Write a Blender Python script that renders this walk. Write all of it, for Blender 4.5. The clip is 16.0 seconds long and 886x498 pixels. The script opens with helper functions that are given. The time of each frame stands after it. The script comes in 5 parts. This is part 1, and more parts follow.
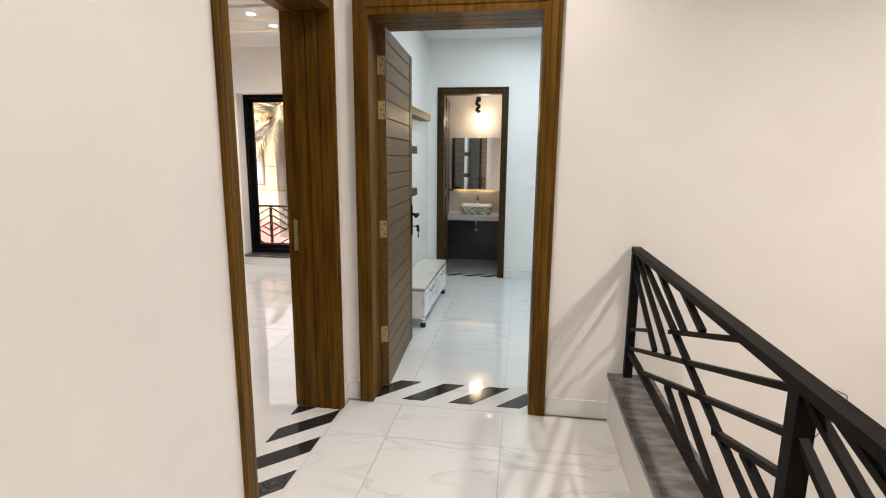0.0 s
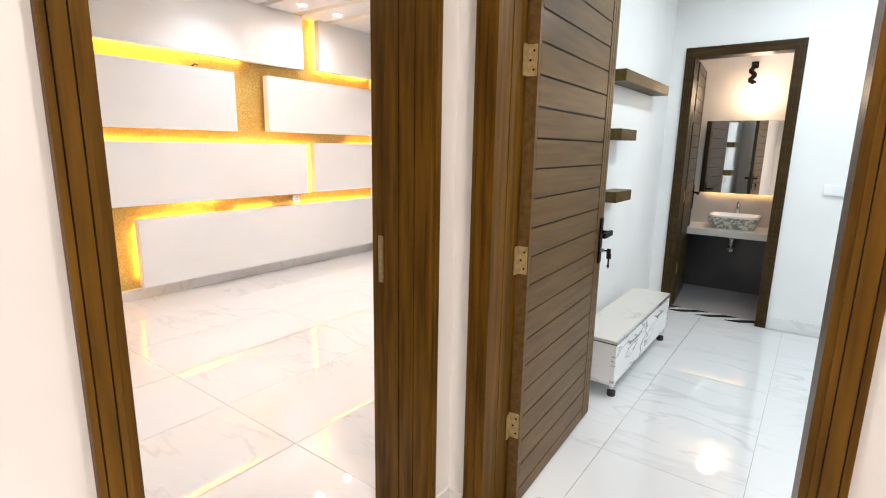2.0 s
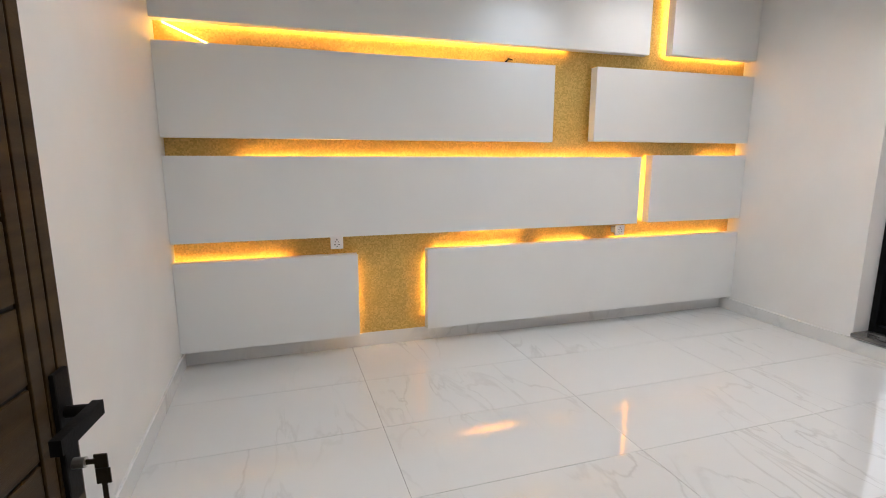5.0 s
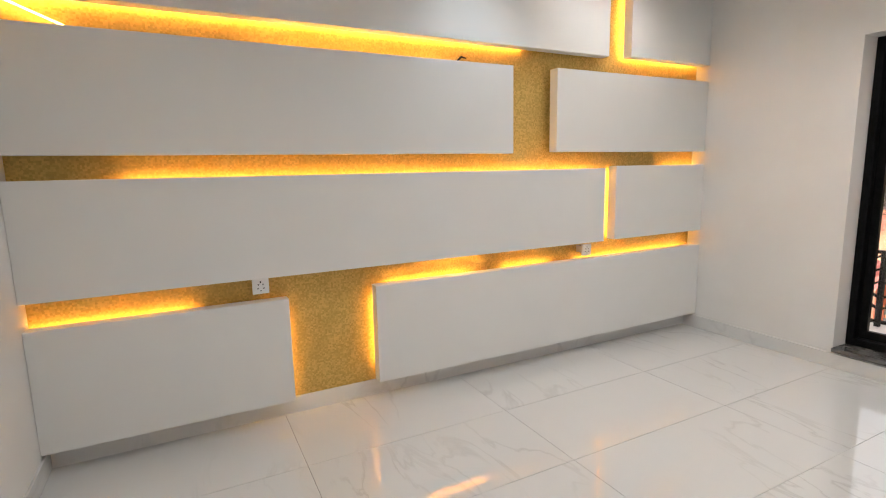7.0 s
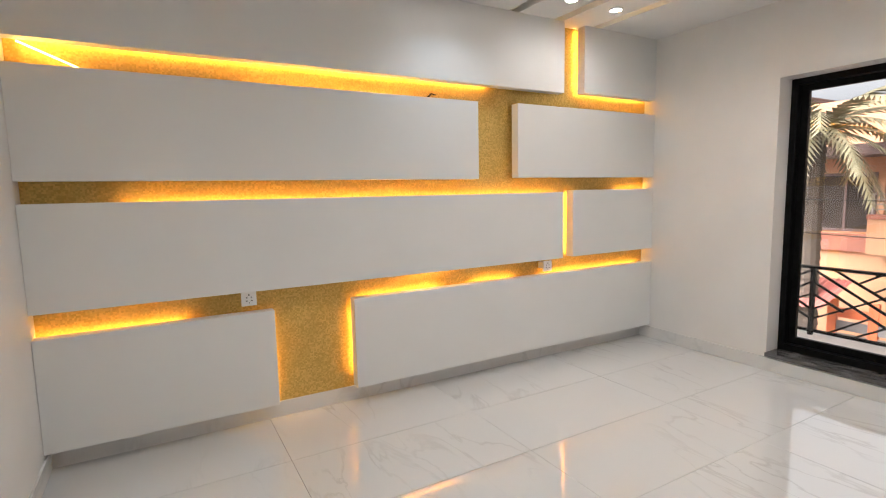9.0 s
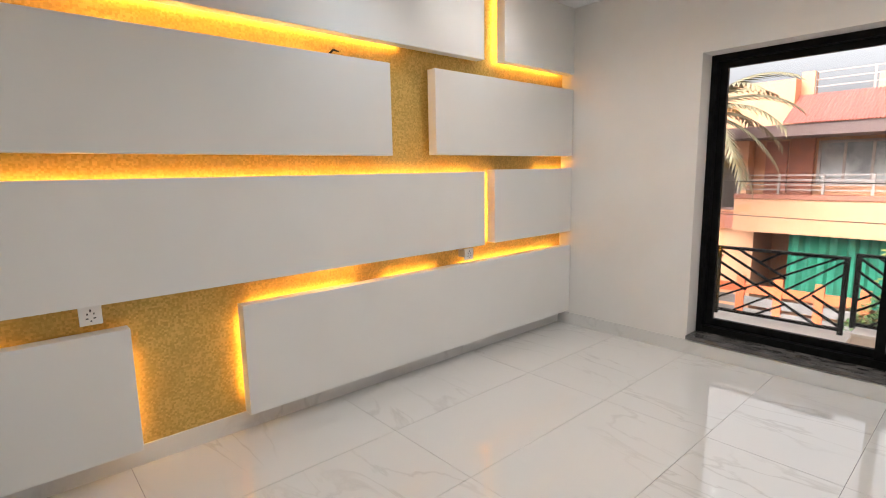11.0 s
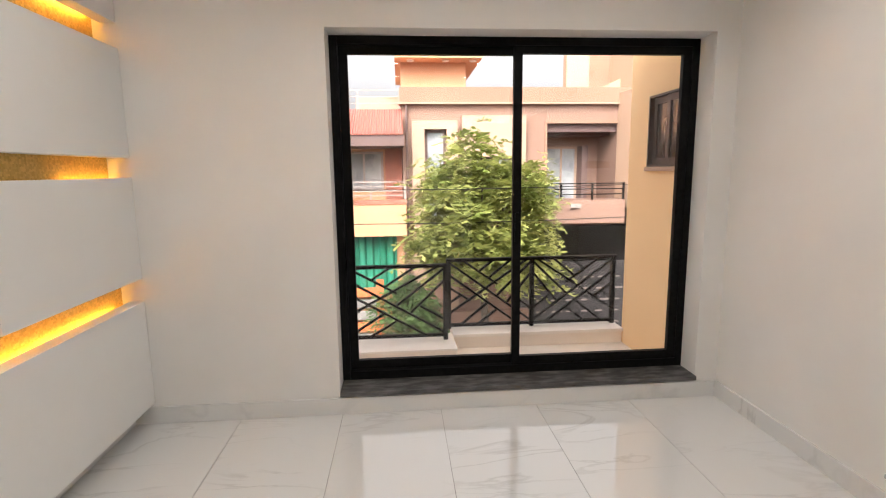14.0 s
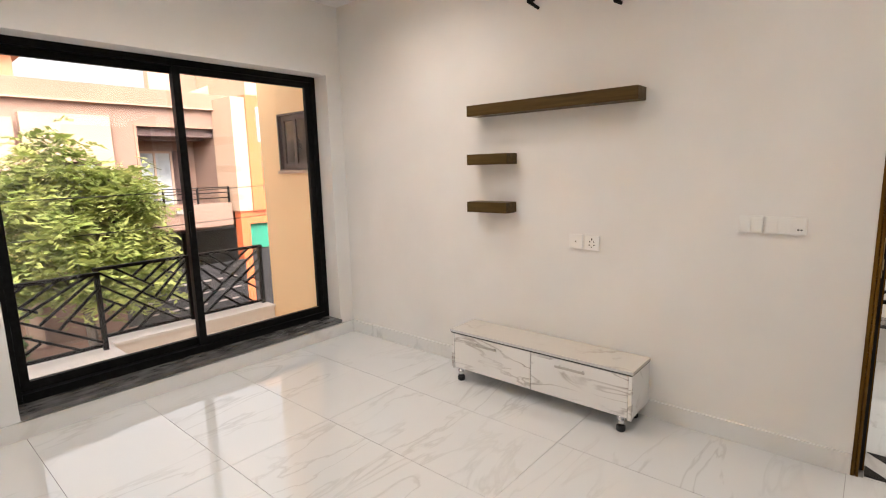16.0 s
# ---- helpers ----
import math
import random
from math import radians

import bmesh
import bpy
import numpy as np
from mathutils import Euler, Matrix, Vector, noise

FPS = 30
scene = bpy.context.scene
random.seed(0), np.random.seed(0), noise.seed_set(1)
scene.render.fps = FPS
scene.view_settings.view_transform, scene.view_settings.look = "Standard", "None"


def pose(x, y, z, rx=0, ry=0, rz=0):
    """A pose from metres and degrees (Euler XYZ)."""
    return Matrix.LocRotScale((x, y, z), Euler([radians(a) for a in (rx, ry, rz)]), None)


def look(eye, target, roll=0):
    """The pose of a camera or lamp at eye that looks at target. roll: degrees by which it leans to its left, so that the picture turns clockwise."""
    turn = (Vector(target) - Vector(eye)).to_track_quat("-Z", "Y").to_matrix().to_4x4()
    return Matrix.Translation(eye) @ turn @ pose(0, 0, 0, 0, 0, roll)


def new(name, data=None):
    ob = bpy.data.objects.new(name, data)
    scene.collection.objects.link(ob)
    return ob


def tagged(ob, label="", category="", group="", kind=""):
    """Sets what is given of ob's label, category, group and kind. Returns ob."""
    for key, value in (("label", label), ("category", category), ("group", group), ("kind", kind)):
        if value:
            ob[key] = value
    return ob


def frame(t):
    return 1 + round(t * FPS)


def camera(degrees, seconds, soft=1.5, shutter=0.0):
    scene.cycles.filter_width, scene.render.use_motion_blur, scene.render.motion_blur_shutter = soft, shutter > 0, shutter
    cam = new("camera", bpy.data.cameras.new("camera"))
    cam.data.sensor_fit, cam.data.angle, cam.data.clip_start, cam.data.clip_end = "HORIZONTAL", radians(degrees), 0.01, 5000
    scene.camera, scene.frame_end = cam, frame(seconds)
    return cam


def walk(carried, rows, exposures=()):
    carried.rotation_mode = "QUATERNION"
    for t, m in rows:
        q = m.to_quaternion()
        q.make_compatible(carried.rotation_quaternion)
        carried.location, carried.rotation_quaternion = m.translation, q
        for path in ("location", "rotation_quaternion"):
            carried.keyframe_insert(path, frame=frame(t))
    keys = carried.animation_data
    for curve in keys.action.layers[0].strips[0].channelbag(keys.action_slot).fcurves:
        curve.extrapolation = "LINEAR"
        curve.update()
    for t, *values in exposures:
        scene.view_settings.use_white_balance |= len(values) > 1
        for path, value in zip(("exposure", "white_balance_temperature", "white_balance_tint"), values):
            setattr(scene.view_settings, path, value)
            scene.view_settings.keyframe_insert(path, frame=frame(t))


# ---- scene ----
cam = camera(82.7, 16.0, soft=1.1)
PATH = [
    (0, (0.35, 0.191, 1.408), (0.051, 2.136, 1.052), 0.5),
    (0.5, (0.353, 0.590, 1.404), (-0.099, 2.505, 1.049), 0.7),
    (1, (0.369, 0.935, 1.405), (-0.277, 2.793, 1.043), 1.1),
    (1.5, (0.346, 1.234, 1.384), (-0.553, 2.980, 1.009), 1.1),
    (2, (0.372, 1.455, 1.387), (-0.793, 3.031, 0.988), 1.0),
    (2.5, (0.384, 1.612, 1.369), (-1.007, 2.989, 0.959), 1.0),
    (3, (0.248, 1.753, 1.353), (-1.337, 2.903, 0.947), 0.4),
    (3.5, (0.039, 1.886, 1.374), (-1.691, 2.805, 0.973), 0.3),
    (4, (-0.252, 2.118, 1.397), (-2.088, 2.813, 1.014), 0.4),
    (4.2, (-0.362, 2.183, 1.396), (-2.227, 2.802, 1.022), 0.6),
    (6.3, (-1.441, 2.364, 1.386), (-3.305, 3.004, 1.047), -0.7),
    (6.5, (-1.485, 2.364, 1.394), (-3.319, 3.089, 1.059), -0.9),
    (7, (-1.481, 2.354, 1.398), (-3.24, 3.254, 1.088), -1.2),
    (7.5, (-1.313, 2.312, 1.399), (-3.035, 3.287, 1.106), -1.0),
    (8, (-1.177, 2.256, 1.403), (-2.891, 3.254, 1.149), -0.7),
    (8.2, (-1.156, 2.237, 1.405), (-2.875, 3.236, 1.183), -0.7),
    (10.3, (-1.328, 2.31, 1.409), (-3.062, 3.274, 1.159), -1.5),
    (10.5, (-1.422, 2.338, 1.421), (-3.11, 3.374, 1.143), -1.5),
    (11, (-1.675, 2.431, 1.397), (-3.157, 3.739, 1.091), -1.0),
    (11.5, (-1.943, 2.55, 1.407), (-3.099, 4.153, 1.1), -1.0),
    (12, (-2.129, 2.715, 1.421), (-2.971, 4.504, 1.12), -1.1),
    (12.5, (-2.355, 2.881, 1.422), (-2.871, 4.789, 1.12), -1.1),
    (13, (-2.54, 3.088, 1.438), (-2.799, 5.048, 1.137), -0.9),
    (13.5, (-2.703, 3.304, 1.425), (-2.754, 5.283, 1.138), -0.8),
    (14, (-2.829, 3.38, 1.418), (-2.666, 5.35, 1.112), -0.7),
    (14.5, (-2.97, 3.252, 1.412), (-2.498, 5.165, 1.066), -1.1),
    (15, (-3.171, 3.101, 1.415), (-2.298, 4.864, 1.051), -1.0),
    (15.5, (-3.39, 2.929, 1.403), (-2.127, 4.438, 1.049), -1.3),
    (16, (-3.639, 2.776, 1.415), (-2.144, 4.066, 1.097), -1.5),
]
EXPOSURES = [(0.0, 2.14, 6450, 15), (1.0, 2.42, 6400, 15), (1.5, 2.53, 6420, 17), (2.0, 2.63, 6450, 18), (2.5, 2.34, 6300, 18), (3.0, 2.08, 6050, 16),
             (3.5, 1.93, 5560, 12), (4.0, 1.80, 5560, 11), (4.2, 1.79, 5600, 11), (6.3, 1.72, 6180, 11), (8.2, 1.66, 6240, 12), (10.3, 1.67, 6280, 12),
             (12.0, 1.57, 6400, 13), (14.0, 1.62, 6520, 13), (15.0, 1.75, 6570, 13), (16.0, 1.86, 6500, 13)]
walk(cam, [(t, look(eye, target, roll)) for t, eye, target, roll in PATH], EXPOSURES)

# ---- world and large lights ----
world = bpy.data.worlds.new("sky_world")
scene.world = world
world.use_nodes = True
wt = world.node_tree
sky = wt.nodes.new("ShaderNodeTexSky")
sky.sky_type = "NISHITA"
sky.sun_disc = False
sky.sun_elevation = radians(38)
sky.sun_rotation = radians(200)
sky.air_density = 1.0
sky.dust_density = 9.0
pale = wt.nodes.new("ShaderNodeHueSaturation")     # high thin cloud: the sky is nearly white
pale.inputs["Saturation"].default_value = 0.05
wt.links.new(sky.outputs[0], pale.inputs["Color"])
wt.links.new(pale.outputs[0], wt.nodes["Background"].inputs[0])
wt.nodes["Background"].inputs[1].default_value = 0.15


def lamp(name, kind, m, energy, colour, size=0.1, size_y=None, spread=None, angle=None):
    d = bpy.data.lights.new(name, kind)
    d.energy, d.color = energy, colour
    if kind == "AREA":
        d.shape = "RECTANGLE" if size_y else "DISK"
        d.size = size
        if size_y:
            d.size_y = size_y
        if spread:
            d.spread = radians(spread)
    elif kind == "SUN":
        d.angle = radians(angle)
    else:
        d.shadow_soft_size = size
    ob = new(name, d)
    ob.matrix_world = m
    return ob


# veiled sun behind the house, high over the street
lamp("sun_lamp", "SUN", look((0, 0, 20), (-3.5, 14, 0)), 0.85, (1.0, 0.92, 0.82), angle=12)

# plan, in metres
XH, XR, XB = -0.628, -0.88, -0.745     # hall wall face, room wall face, face in the second bedroom
XG, XP = -4.385, -4.262               # gold backing, panel fronts
YS, YW = 1.66, 6.235                  # room: south wall, window wall
YD, YD2, YB = 2.87, 3.185, 6.11       # hall end wall: hall face, bedroom face; bathroom wall
ZC = 2.72

COOL, WARM = (1.0, 0.925, 0.84), (1.0, 0.89, 0.76)
ROOM_SPOTS = [(x, y) for y in (4.86, 5.3) for x in (-3.9, -2.95, -2.2, -1.6)] + \
             [(-2.82, 2.25), (-1.87, 2.25), (-1.82, 3.15), (-2.85, 3.15)]
for sx, sy in ROOM_SPOTS:
    lamp("downlight_lamp", "AREA", look((sx, sy, ZC - 0.012), (sx, sy, 0)), 0.52 if sx < -3.5 else 0.80, COOL, 0.07, spread=140)
lamp("downlight_lamp", "AREA", look((-3.82, 4.02, ZC - 0.012), (-3.86, 4.02, 0)), 0.75, (0.86, 0.95, 1.0), 0.07, spread=125)
# unseen hall and stairwell lamps added; 2.5, 1.3 throws the railing's shadow
for sx, sy, power, width in ((0.25, 2.3, 3.1, 0.09), (0.25, 0.9, 2.7, 0.09), (0.25, -0.6, 2.3, 0.09), (2.5, 1.3, 12.0, 0.14), (2.3, -0.6, 6.5, 0.09)):
    lamp("downlight_lamp", "AREA", look((sx, sy, 2.88), (sx, sy, 0)), power, WARM, width, spread=150)
# cool fill added out of view in the second bedroom, without fittings
for sx, sy in ((0.3, 3.9), (0.3, 5.2), (1.7, 3.9), (1.7, 5.2)):
    lamp("downlight_lamp", "AREA", look((sx, sy, 2.70), (sx, sy, 0)), 2.8, (0.82, 0.97, 1.0), 0.09)
# unseen ceiling fill added for the bathroom
lamp("bath_downlight_lamp", "AREA", look((0.0, 6.8, 2.6), (0.0, 6.8, 0)), 1.0, WARM, 0.12)


# ---- materials ----
def mat(name, base=(0.8, 0.8, 0.8), rough=0.5, metal=0.0, second=None, scale=4.0, detail=4.0, bump=0.0, bump_scale=80.0,
        mix=(0.35, 0.65), spec=0.5, coat=0.0, random_tone=0.0, stretch=None, rough_var=0.0):
    m = bpy.data.materials.new(name)
    m.use_nodes = True
    nt = m.node_tree
    b = nt.nodes["Principled BSDF"]
    b.inputs["Base Color"].default_value = (*base, 1)
    b.inputs["Roughness"].default_value = rough
    b.inputs["Metallic"].default_value = metal
    b.inputs["Specular IOR Level"].default_value = spec
    b.inputs["Coat Weight"].default_value = coat
    tc = nt.nodes.new("ShaderNodeTexCoord")
    mp = nt.nodes.new("ShaderNodeMapping")
    nt.links.new(tc.outputs["Object"], mp.inputs[0])
    if stretch:
        mp.inputs["Scale"].default_value = stretch
    colour = None
    if second:
        nz = nt.nodes.new("ShaderNodeTexNoise")
        nz.inputs["Scale"].default_value, nz.inputs["Detail"].default_value = scale, detail
        nt.links.new(mp.outputs[0], nz.inputs["Vector"])
        rp = nt.nodes.new("ShaderNodeMapRange")
        rp.inputs[1].default_value, rp.inputs[2].default_value = mix
        nt.links.new(nz.outputs[0], rp.inputs[0])
        mx = nt.nodes.new("ShaderNodeMix")
        mx.data_type = "RGBA"
        mx.inputs[6].default_value, mx.inputs[7].default_value = (*base, 1), (*second, 1)
        nt.links.new(rp.outputs[0], mx.inputs[0])
        colour = mx.outputs[2]
        if rough_var:
            rr = nt.nodes.new("ShaderNodeMapRange")
            rr.inputs[3].default_value, rr.inputs[4].default_value = rough - rough_var, rough + rough_var
            nt.links.new(nz.outputs[0], rr.inputs[0])
            nt.links.new(rr.outputs[0], b.inputs["Roughness"])
    if random_tone:
        oi = nt.nodes.new("ShaderNodeObjectInfo")
        rr = nt.nodes.new("ShaderNodeMapRange")
        rr.inputs[3].default_value, rr.inputs[4].default_value = 1 - random_tone, 1 + random_tone
        nt.links.new(oi.outputs["Random"], rr.inputs[0])
        hs = nt.nodes.new("ShaderNodeHueSaturation")
        hs.inputs["Color"].default_value = (*base, 1)
        if colour:
            nt.links.new(colour, hs.inputs["Color"])
        nt.links.new(rr.outputs[0], hs.inputs["Value"])
        colour = hs.outputs[0]
    if colour:
        nt.links.new(colour, b.inputs["Base Color"])
    if bump:
        n2 = nt.nodes.new("ShaderNodeTexNoise")
        n2.inputs["Scale"].default_value, n2.inputs["Detail"].default_value = bump_scale, 3
        nt.links.new(mp.outputs[0], n2.inputs["Vector"])
        bp = nt.nodes.new("ShaderNodeBump")
        bp.inputs["Strength"].default_value, bp.inputs["Distance"].default_value = bump, 0.002
        nt.links.new(n2.outputs[0], bp.inputs["Height"])
        nt.links.new(bp.outputs[0], b.inputs["Normal"])
    return m


def marble(name, base, vein, rough, scale=1.3, amount=0.5, width=0.035, spec=0.5, ior=1.5, patch=(0.42, 0.62),
           turn=(0.3, 0.2, 0.75), stretch=(1.0, 2.6, 1.7), warp=0.6):
    """Polished stone: wandering veins from warped noise ridges."""
    m = bpy.data.materials.new(name)
    m.use_nodes = True
    nt = m.node_tree
    b = nt.nodes["Principled BSDF"]
    b.inputs["Roughness"].default_value = rough
    b.inputs["Specular IOR Level"].default_value = spec
    b.inputs["IOR"].default_value = ior
    tc = nt.nodes.new("ShaderNodeTexCoord")
    oi = nt.nodes.new("ShaderNodeObjectInfo")
    ad = nt.nodes.new("ShaderNodeVectorMath")
    ad.operation = "MULTIPLY_ADD"
    nt.links.new(oi.outputs["Random"], ad.inputs[0])
    ad.inputs[1].default_value = (37.0, 19.0, 11.0)
    nt.links.new(tc.outputs["Object"], ad.inputs[2])
    mp = nt.nodes.new("ShaderNodeMapping")
    mp.inputs["Rotation"].default_value = turn
    mp.inputs["Scale"].default_value = stretch
    nt.links.new(ad.outputs[0], mp.inputs[0])
    nz = nt.nodes.new("ShaderNodeTexNoise")
    nz.inputs["Scale"].default_value, nz.inputs["Detail"].default_value, nz.inputs["Distortion"].default_value = scale, 6, warp
    nt.links.new(mp.outputs[0], nz.inputs["Vector"])
    s = nt.nodes.new("ShaderNodeMath")
    s.operation = "SUBTRACT"
    s.inputs[1].default_value = 0.5
    nt.links.new(nz.outputs[0], s.inputs[0])
    a = nt.nodes.new("ShaderNodeMath")
    a.operation = "ABSOLUTE"
    nt.links.new(s.outputs[0], a.inputs[0])
    r = nt.nodes.new("ShaderNodeMapRange")
    r.inputs[1].default_value, r.inputs[2].default_value = 0.0, width
    r.inputs[3].default_value, r.inputs[4].default_value = amount, 0.0
    nt.links.new(a.outputs[0], r.inputs[0])
    n3 = nt.nodes.new("ShaderNodeTexNoise")
    n3.inputs["Scale"].default_value = scale * 0.8
    nt.links.new(ad.outputs[0], n3.inputs["Vector"])
    r3 = nt.nodes.new("ShaderNodeMapRange")
    r3.inputs[1].default_value, r3.inputs[2].default_value = patch
    nt.links.new(n3.outputs[0], r3.inputs[0])
    mu = nt.nodes.new("ShaderNodeMath")
    mu.operation = "MULTIPLY"
    nt.links.new(r.outputs[0], mu.inputs[0])
    nt.links.new(r3.outputs[0], mu.inputs[1])
    mx = nt.nodes.new("ShaderNodeMix")
    mx.data_type = "RGBA"
    mx.inputs[6].default_value, mx.inputs[7].default_value = (*base, 1), (*vein, 1)
    nt.links.new(mu.outputs[0], mx.inputs[0])
    nt.links.new(mx.outputs[2], b.inputs["Base Color"])
    return m


def emitter(name, colour, strength):
    m = bpy.data.materials.new(name)
    m.use_nodes = True
    b = m.node_tree.nodes["Principled BSDF"]
    b.inputs["Base Color"].default_value = (*colour, 1)
    b.inputs["Emission Color"].default_value = (*colour, 1)
    b.inputs["Emission Strength"].default_value = strength
    return m


def wood(name, dark, light, rough, along="z"):
    m = mat(name, dark, rough, 0, light, 3.0, 6, 0.25, 60, (0.3, 0.7), spec=0.13)
    s = {"z": (14, 14, 0.9), "y": (14, 0.9, 14), "x": (0.9, 14, 14)}[along]
    m.node_tree.nodes["Mapping"].inputs["Scale"].default_value = s
    return m


def gold_paper(name):
    m = bpy.data.materials.new(name)
    m.use_nodes = True
    nt = m.node_tree
    b = nt.nodes["Principled BSDF"]
    b.inputs["Metallic"].default_value, b.inputs["Roughness"].default_value = 0.40, 0.46
    tc = nt.nodes.new("ShaderNodeTexCoord")
    vo = nt.nodes.new("ShaderNodeTexVoronoi")
    vo.inputs["Scale"].default_value, vo.inputs["Randomness"].default_value = 100, 0.4
    nt.links.new(tc.outputs["Object"], vo.inputs["Vector"])
    nz = nt.nodes.new("ShaderNodeTexNoise")
    nz.inputs["Scale"].default_value, nz.inputs["Detail"].default_value = 9, 5
    nt.links.new(tc.outputs["Object"], nz.inputs["Vector"])
    sp = nt.nodes.new("ShaderNodeSeparateColor")
    nt.links.new(vo.outputs["Color"], sp.inputs[0])
    mu = nt.nodes.new("ShaderNodeMath")
    mu.operation = "MULTIPLY"
    nt.links.new(sp.outputs[0], mu.inputs[0])
    nt.links.new(nz.outputs[0], mu.inputs[1])
    r = nt.nodes.new("ShaderNodeMapRange")
    r.inputs[1].default_value, r.inputs[2].default_value = 0.06, 0.48
    nt.links.new(mu.outputs[0], r.inputs[0])
    mx = nt.nodes.new("ShaderNodeMix")
    mx.data_type = "RGBA"
    mx.inputs[6].default_value, mx.inputs[7].default_value = (0.52, 0.355, 0.088, 1), (0.70, 0.490, 0.150, 1)
    nt.links.new(r.outputs[0], mx.inputs[0])
    nt.links.new(mx.outputs[2], b.inputs["Base Color"])
    bp = nt.nodes.new("ShaderNodeBump")
    bp.inputs["Strength"].default_value, bp.inputs["Distance"].default_value = 0.2, 0.001
    nt.links.new(vo.outputs["Distance"], bp.inputs["Height"])
    nt.links.new(bp.outputs[0], b.inputs["Normal"])
    return m


def glass(name, tint=(1, 1, 1)):
    m = bpy.data.materials.new(name)
    m.use_nodes = True
    b = m.node_tree.nodes["Principled BSDF"]
    b.inputs["Base Color"].default_value = (*tint, 1)
    b.inputs["Roughness"].default_value = 0.0
    b.inputs["Transmission Weight"].default_value = 1.0
    b.inputs["IOR"].default_value = 1.45
    return m


M_WALL = mat("white_wall_paint", (0.80, 0.79, 0.77), 0.55, 0, (0.755, 0.745, 0.725), 1.9, 6, 0.12, 240)
M_HALL = M_WALL
M_CEIL = mat("ceiling_paint", (0.82, 0.82, 0.81), 0.6, 0, (0.79, 0.79, 0.78), 2, 3, 0.05, 200)
M_PANEL = mat("panel_lacquer", (0.78, 0.785, 0.775), 0.38, 0, (0.76, 0.765, 0.755), 2, 3, 0.04, 300)
M_GOLD = gold_paper("gold_mosaic_paper")
M_TILE = marble("white_marble_tile", (0.66, 0.665, 0.66), (0.33, 0.32, 0.31), 0.024, 1.4, 0.36, width=0.026, spec=0.55, ior=1.78, patch=(0.45, 0.64), stretch=(0.9, 3.0, 1.7), warp=0.7)
M_SKIRT = marble("marble_skirting", (0.74, 0.74, 0.73), (0.46, 0.46, 0.45), 0.15, 1.4, 0.45)
M_JOINT = mat("grey_grout", (0.34, 0.34, 0.33), 0.85, 0, (0.28, 0.28, 0.27), 30)
M_BLACK_TILE = mat("black_granite_stripe", (0.012, 0.012, 0.013), 0.10, 0, (0.03, 0.03, 0.03), 40)
M_WOOD = wood("brown_stained_wood", (0.060, 0.0275, 0.0030), (0.160, 0.076, 0.0082), 0.38)
M_WOODX = wood("brown_wood_plank", (0.082, 0.045, 0.0140), (0.150, 0.086, 0.029), 0.36, "x")
M_DARKWOOD = wood("dark_door_wood", (0.026, 0.0145, 0.0046), (0.060, 0.034, 0.0110), 0.38, "x")
# near-black backing behind the gaps of planks, linings and casings
M_GROOVE = mat("near_black_groove", (0.005, 0.004, 0.003), 0.8, 0, (0.009, 0.007, 0.005), 20)
M_BRONZE = mat("dark_bronze_hinge", (0.05, 0.038, 0.024), 0.4, 0.7, (0.035, 0.026, 0.017), 40)
M_SHELF = wood("walnut_shelf", (0.056, 0.034, 0.010), (0.108, 0.067, 0.022), 0.42, "x")
M_BLACK = mat("black_powder_coat", (0.004, 0.004, 0.004), 0.45, 0.0, (0.008, 0.008, 0.008), 30, 2, 0.15, 300, spec=0.10)
M_IRON = mat("dark_brown_painted_iron", (0.0045, 0.004, 0.0038), 0.5, 0.0, (0.009, 0.0075, 0.0065), 25, 3, 0.2, 200, spec=0.07)
M_GRANITE = mat("grey_granite", (0.070, 0.067, 0.066), 0.10, 0, (0.150, 0.144, 0.140), 22, 9, 0.03, 120, (0.42, 0.68), rough_var=0.06, stretch=(0.35, 1.0, 1.0))
M_CHROME = mat("chrome", (0.75, 0.75, 0.76), 0.12, 1.0)
M_PLATE = mat("worn_brass_plate", (0.50, 0.38, 0.19), 0.35, 0.45, (0.36, 0.27, 0.14), 60)
M_STEEL = mat("satin_steel", (0.55, 0.53, 0.50), 0.3, 1.0, (0.45, 0.43, 0.4), 40)
M_PLASTIC = mat("white_plastic", (0.82, 0.82, 0.80), 0.32)
# also painted in for the dark of gaps and pin holes
M_RUBBER_SHADE = mat("black_rubber_and_gap_shade", (0.015, 0.015, 0.015), 0.6)
M_LACQ = marble("veined_white_laminate", (0.80, 0.79, 0.775), (0.24, 0.20, 0.175), 0.14, 2.3, 0.85, width=0.026, patch=(0.38, 0.60), turn=(0.0, -0.6, 0.2), stretch=(0.9, 1.4, 3.6), warp=0.45)
# the body's laminate again, beiged for the wall mirrored in it
M_LACQTOP = marble("laminate_wall_reflection_tone", (0.60, 0.565, 0.51), (0.36, 0.30, 0.24), 0.08, 2.2, 0.6, width=0.030, patch=(0.44, 0.64), turn=(0.0, 0.0, 0.9), stretch=(1.0, 1.9, 1.0), warp=0.6)
M_EDGE = mat("chrome_edge_band", (0.70, 0.70, 0.70), 0.2, 1.0)
M_GLASS = glass("window_glass")
M_LED = emitter("led_strip", (1.0, 0.53, 0.10), 9.8)
M_LED_CEIL = emitter("ceiling_led", (1.0, 0.62, 0.22), 3.2)
M_SPOT = emitter("downlight_face", (1.0, 0.97, 0.92), 18.0)


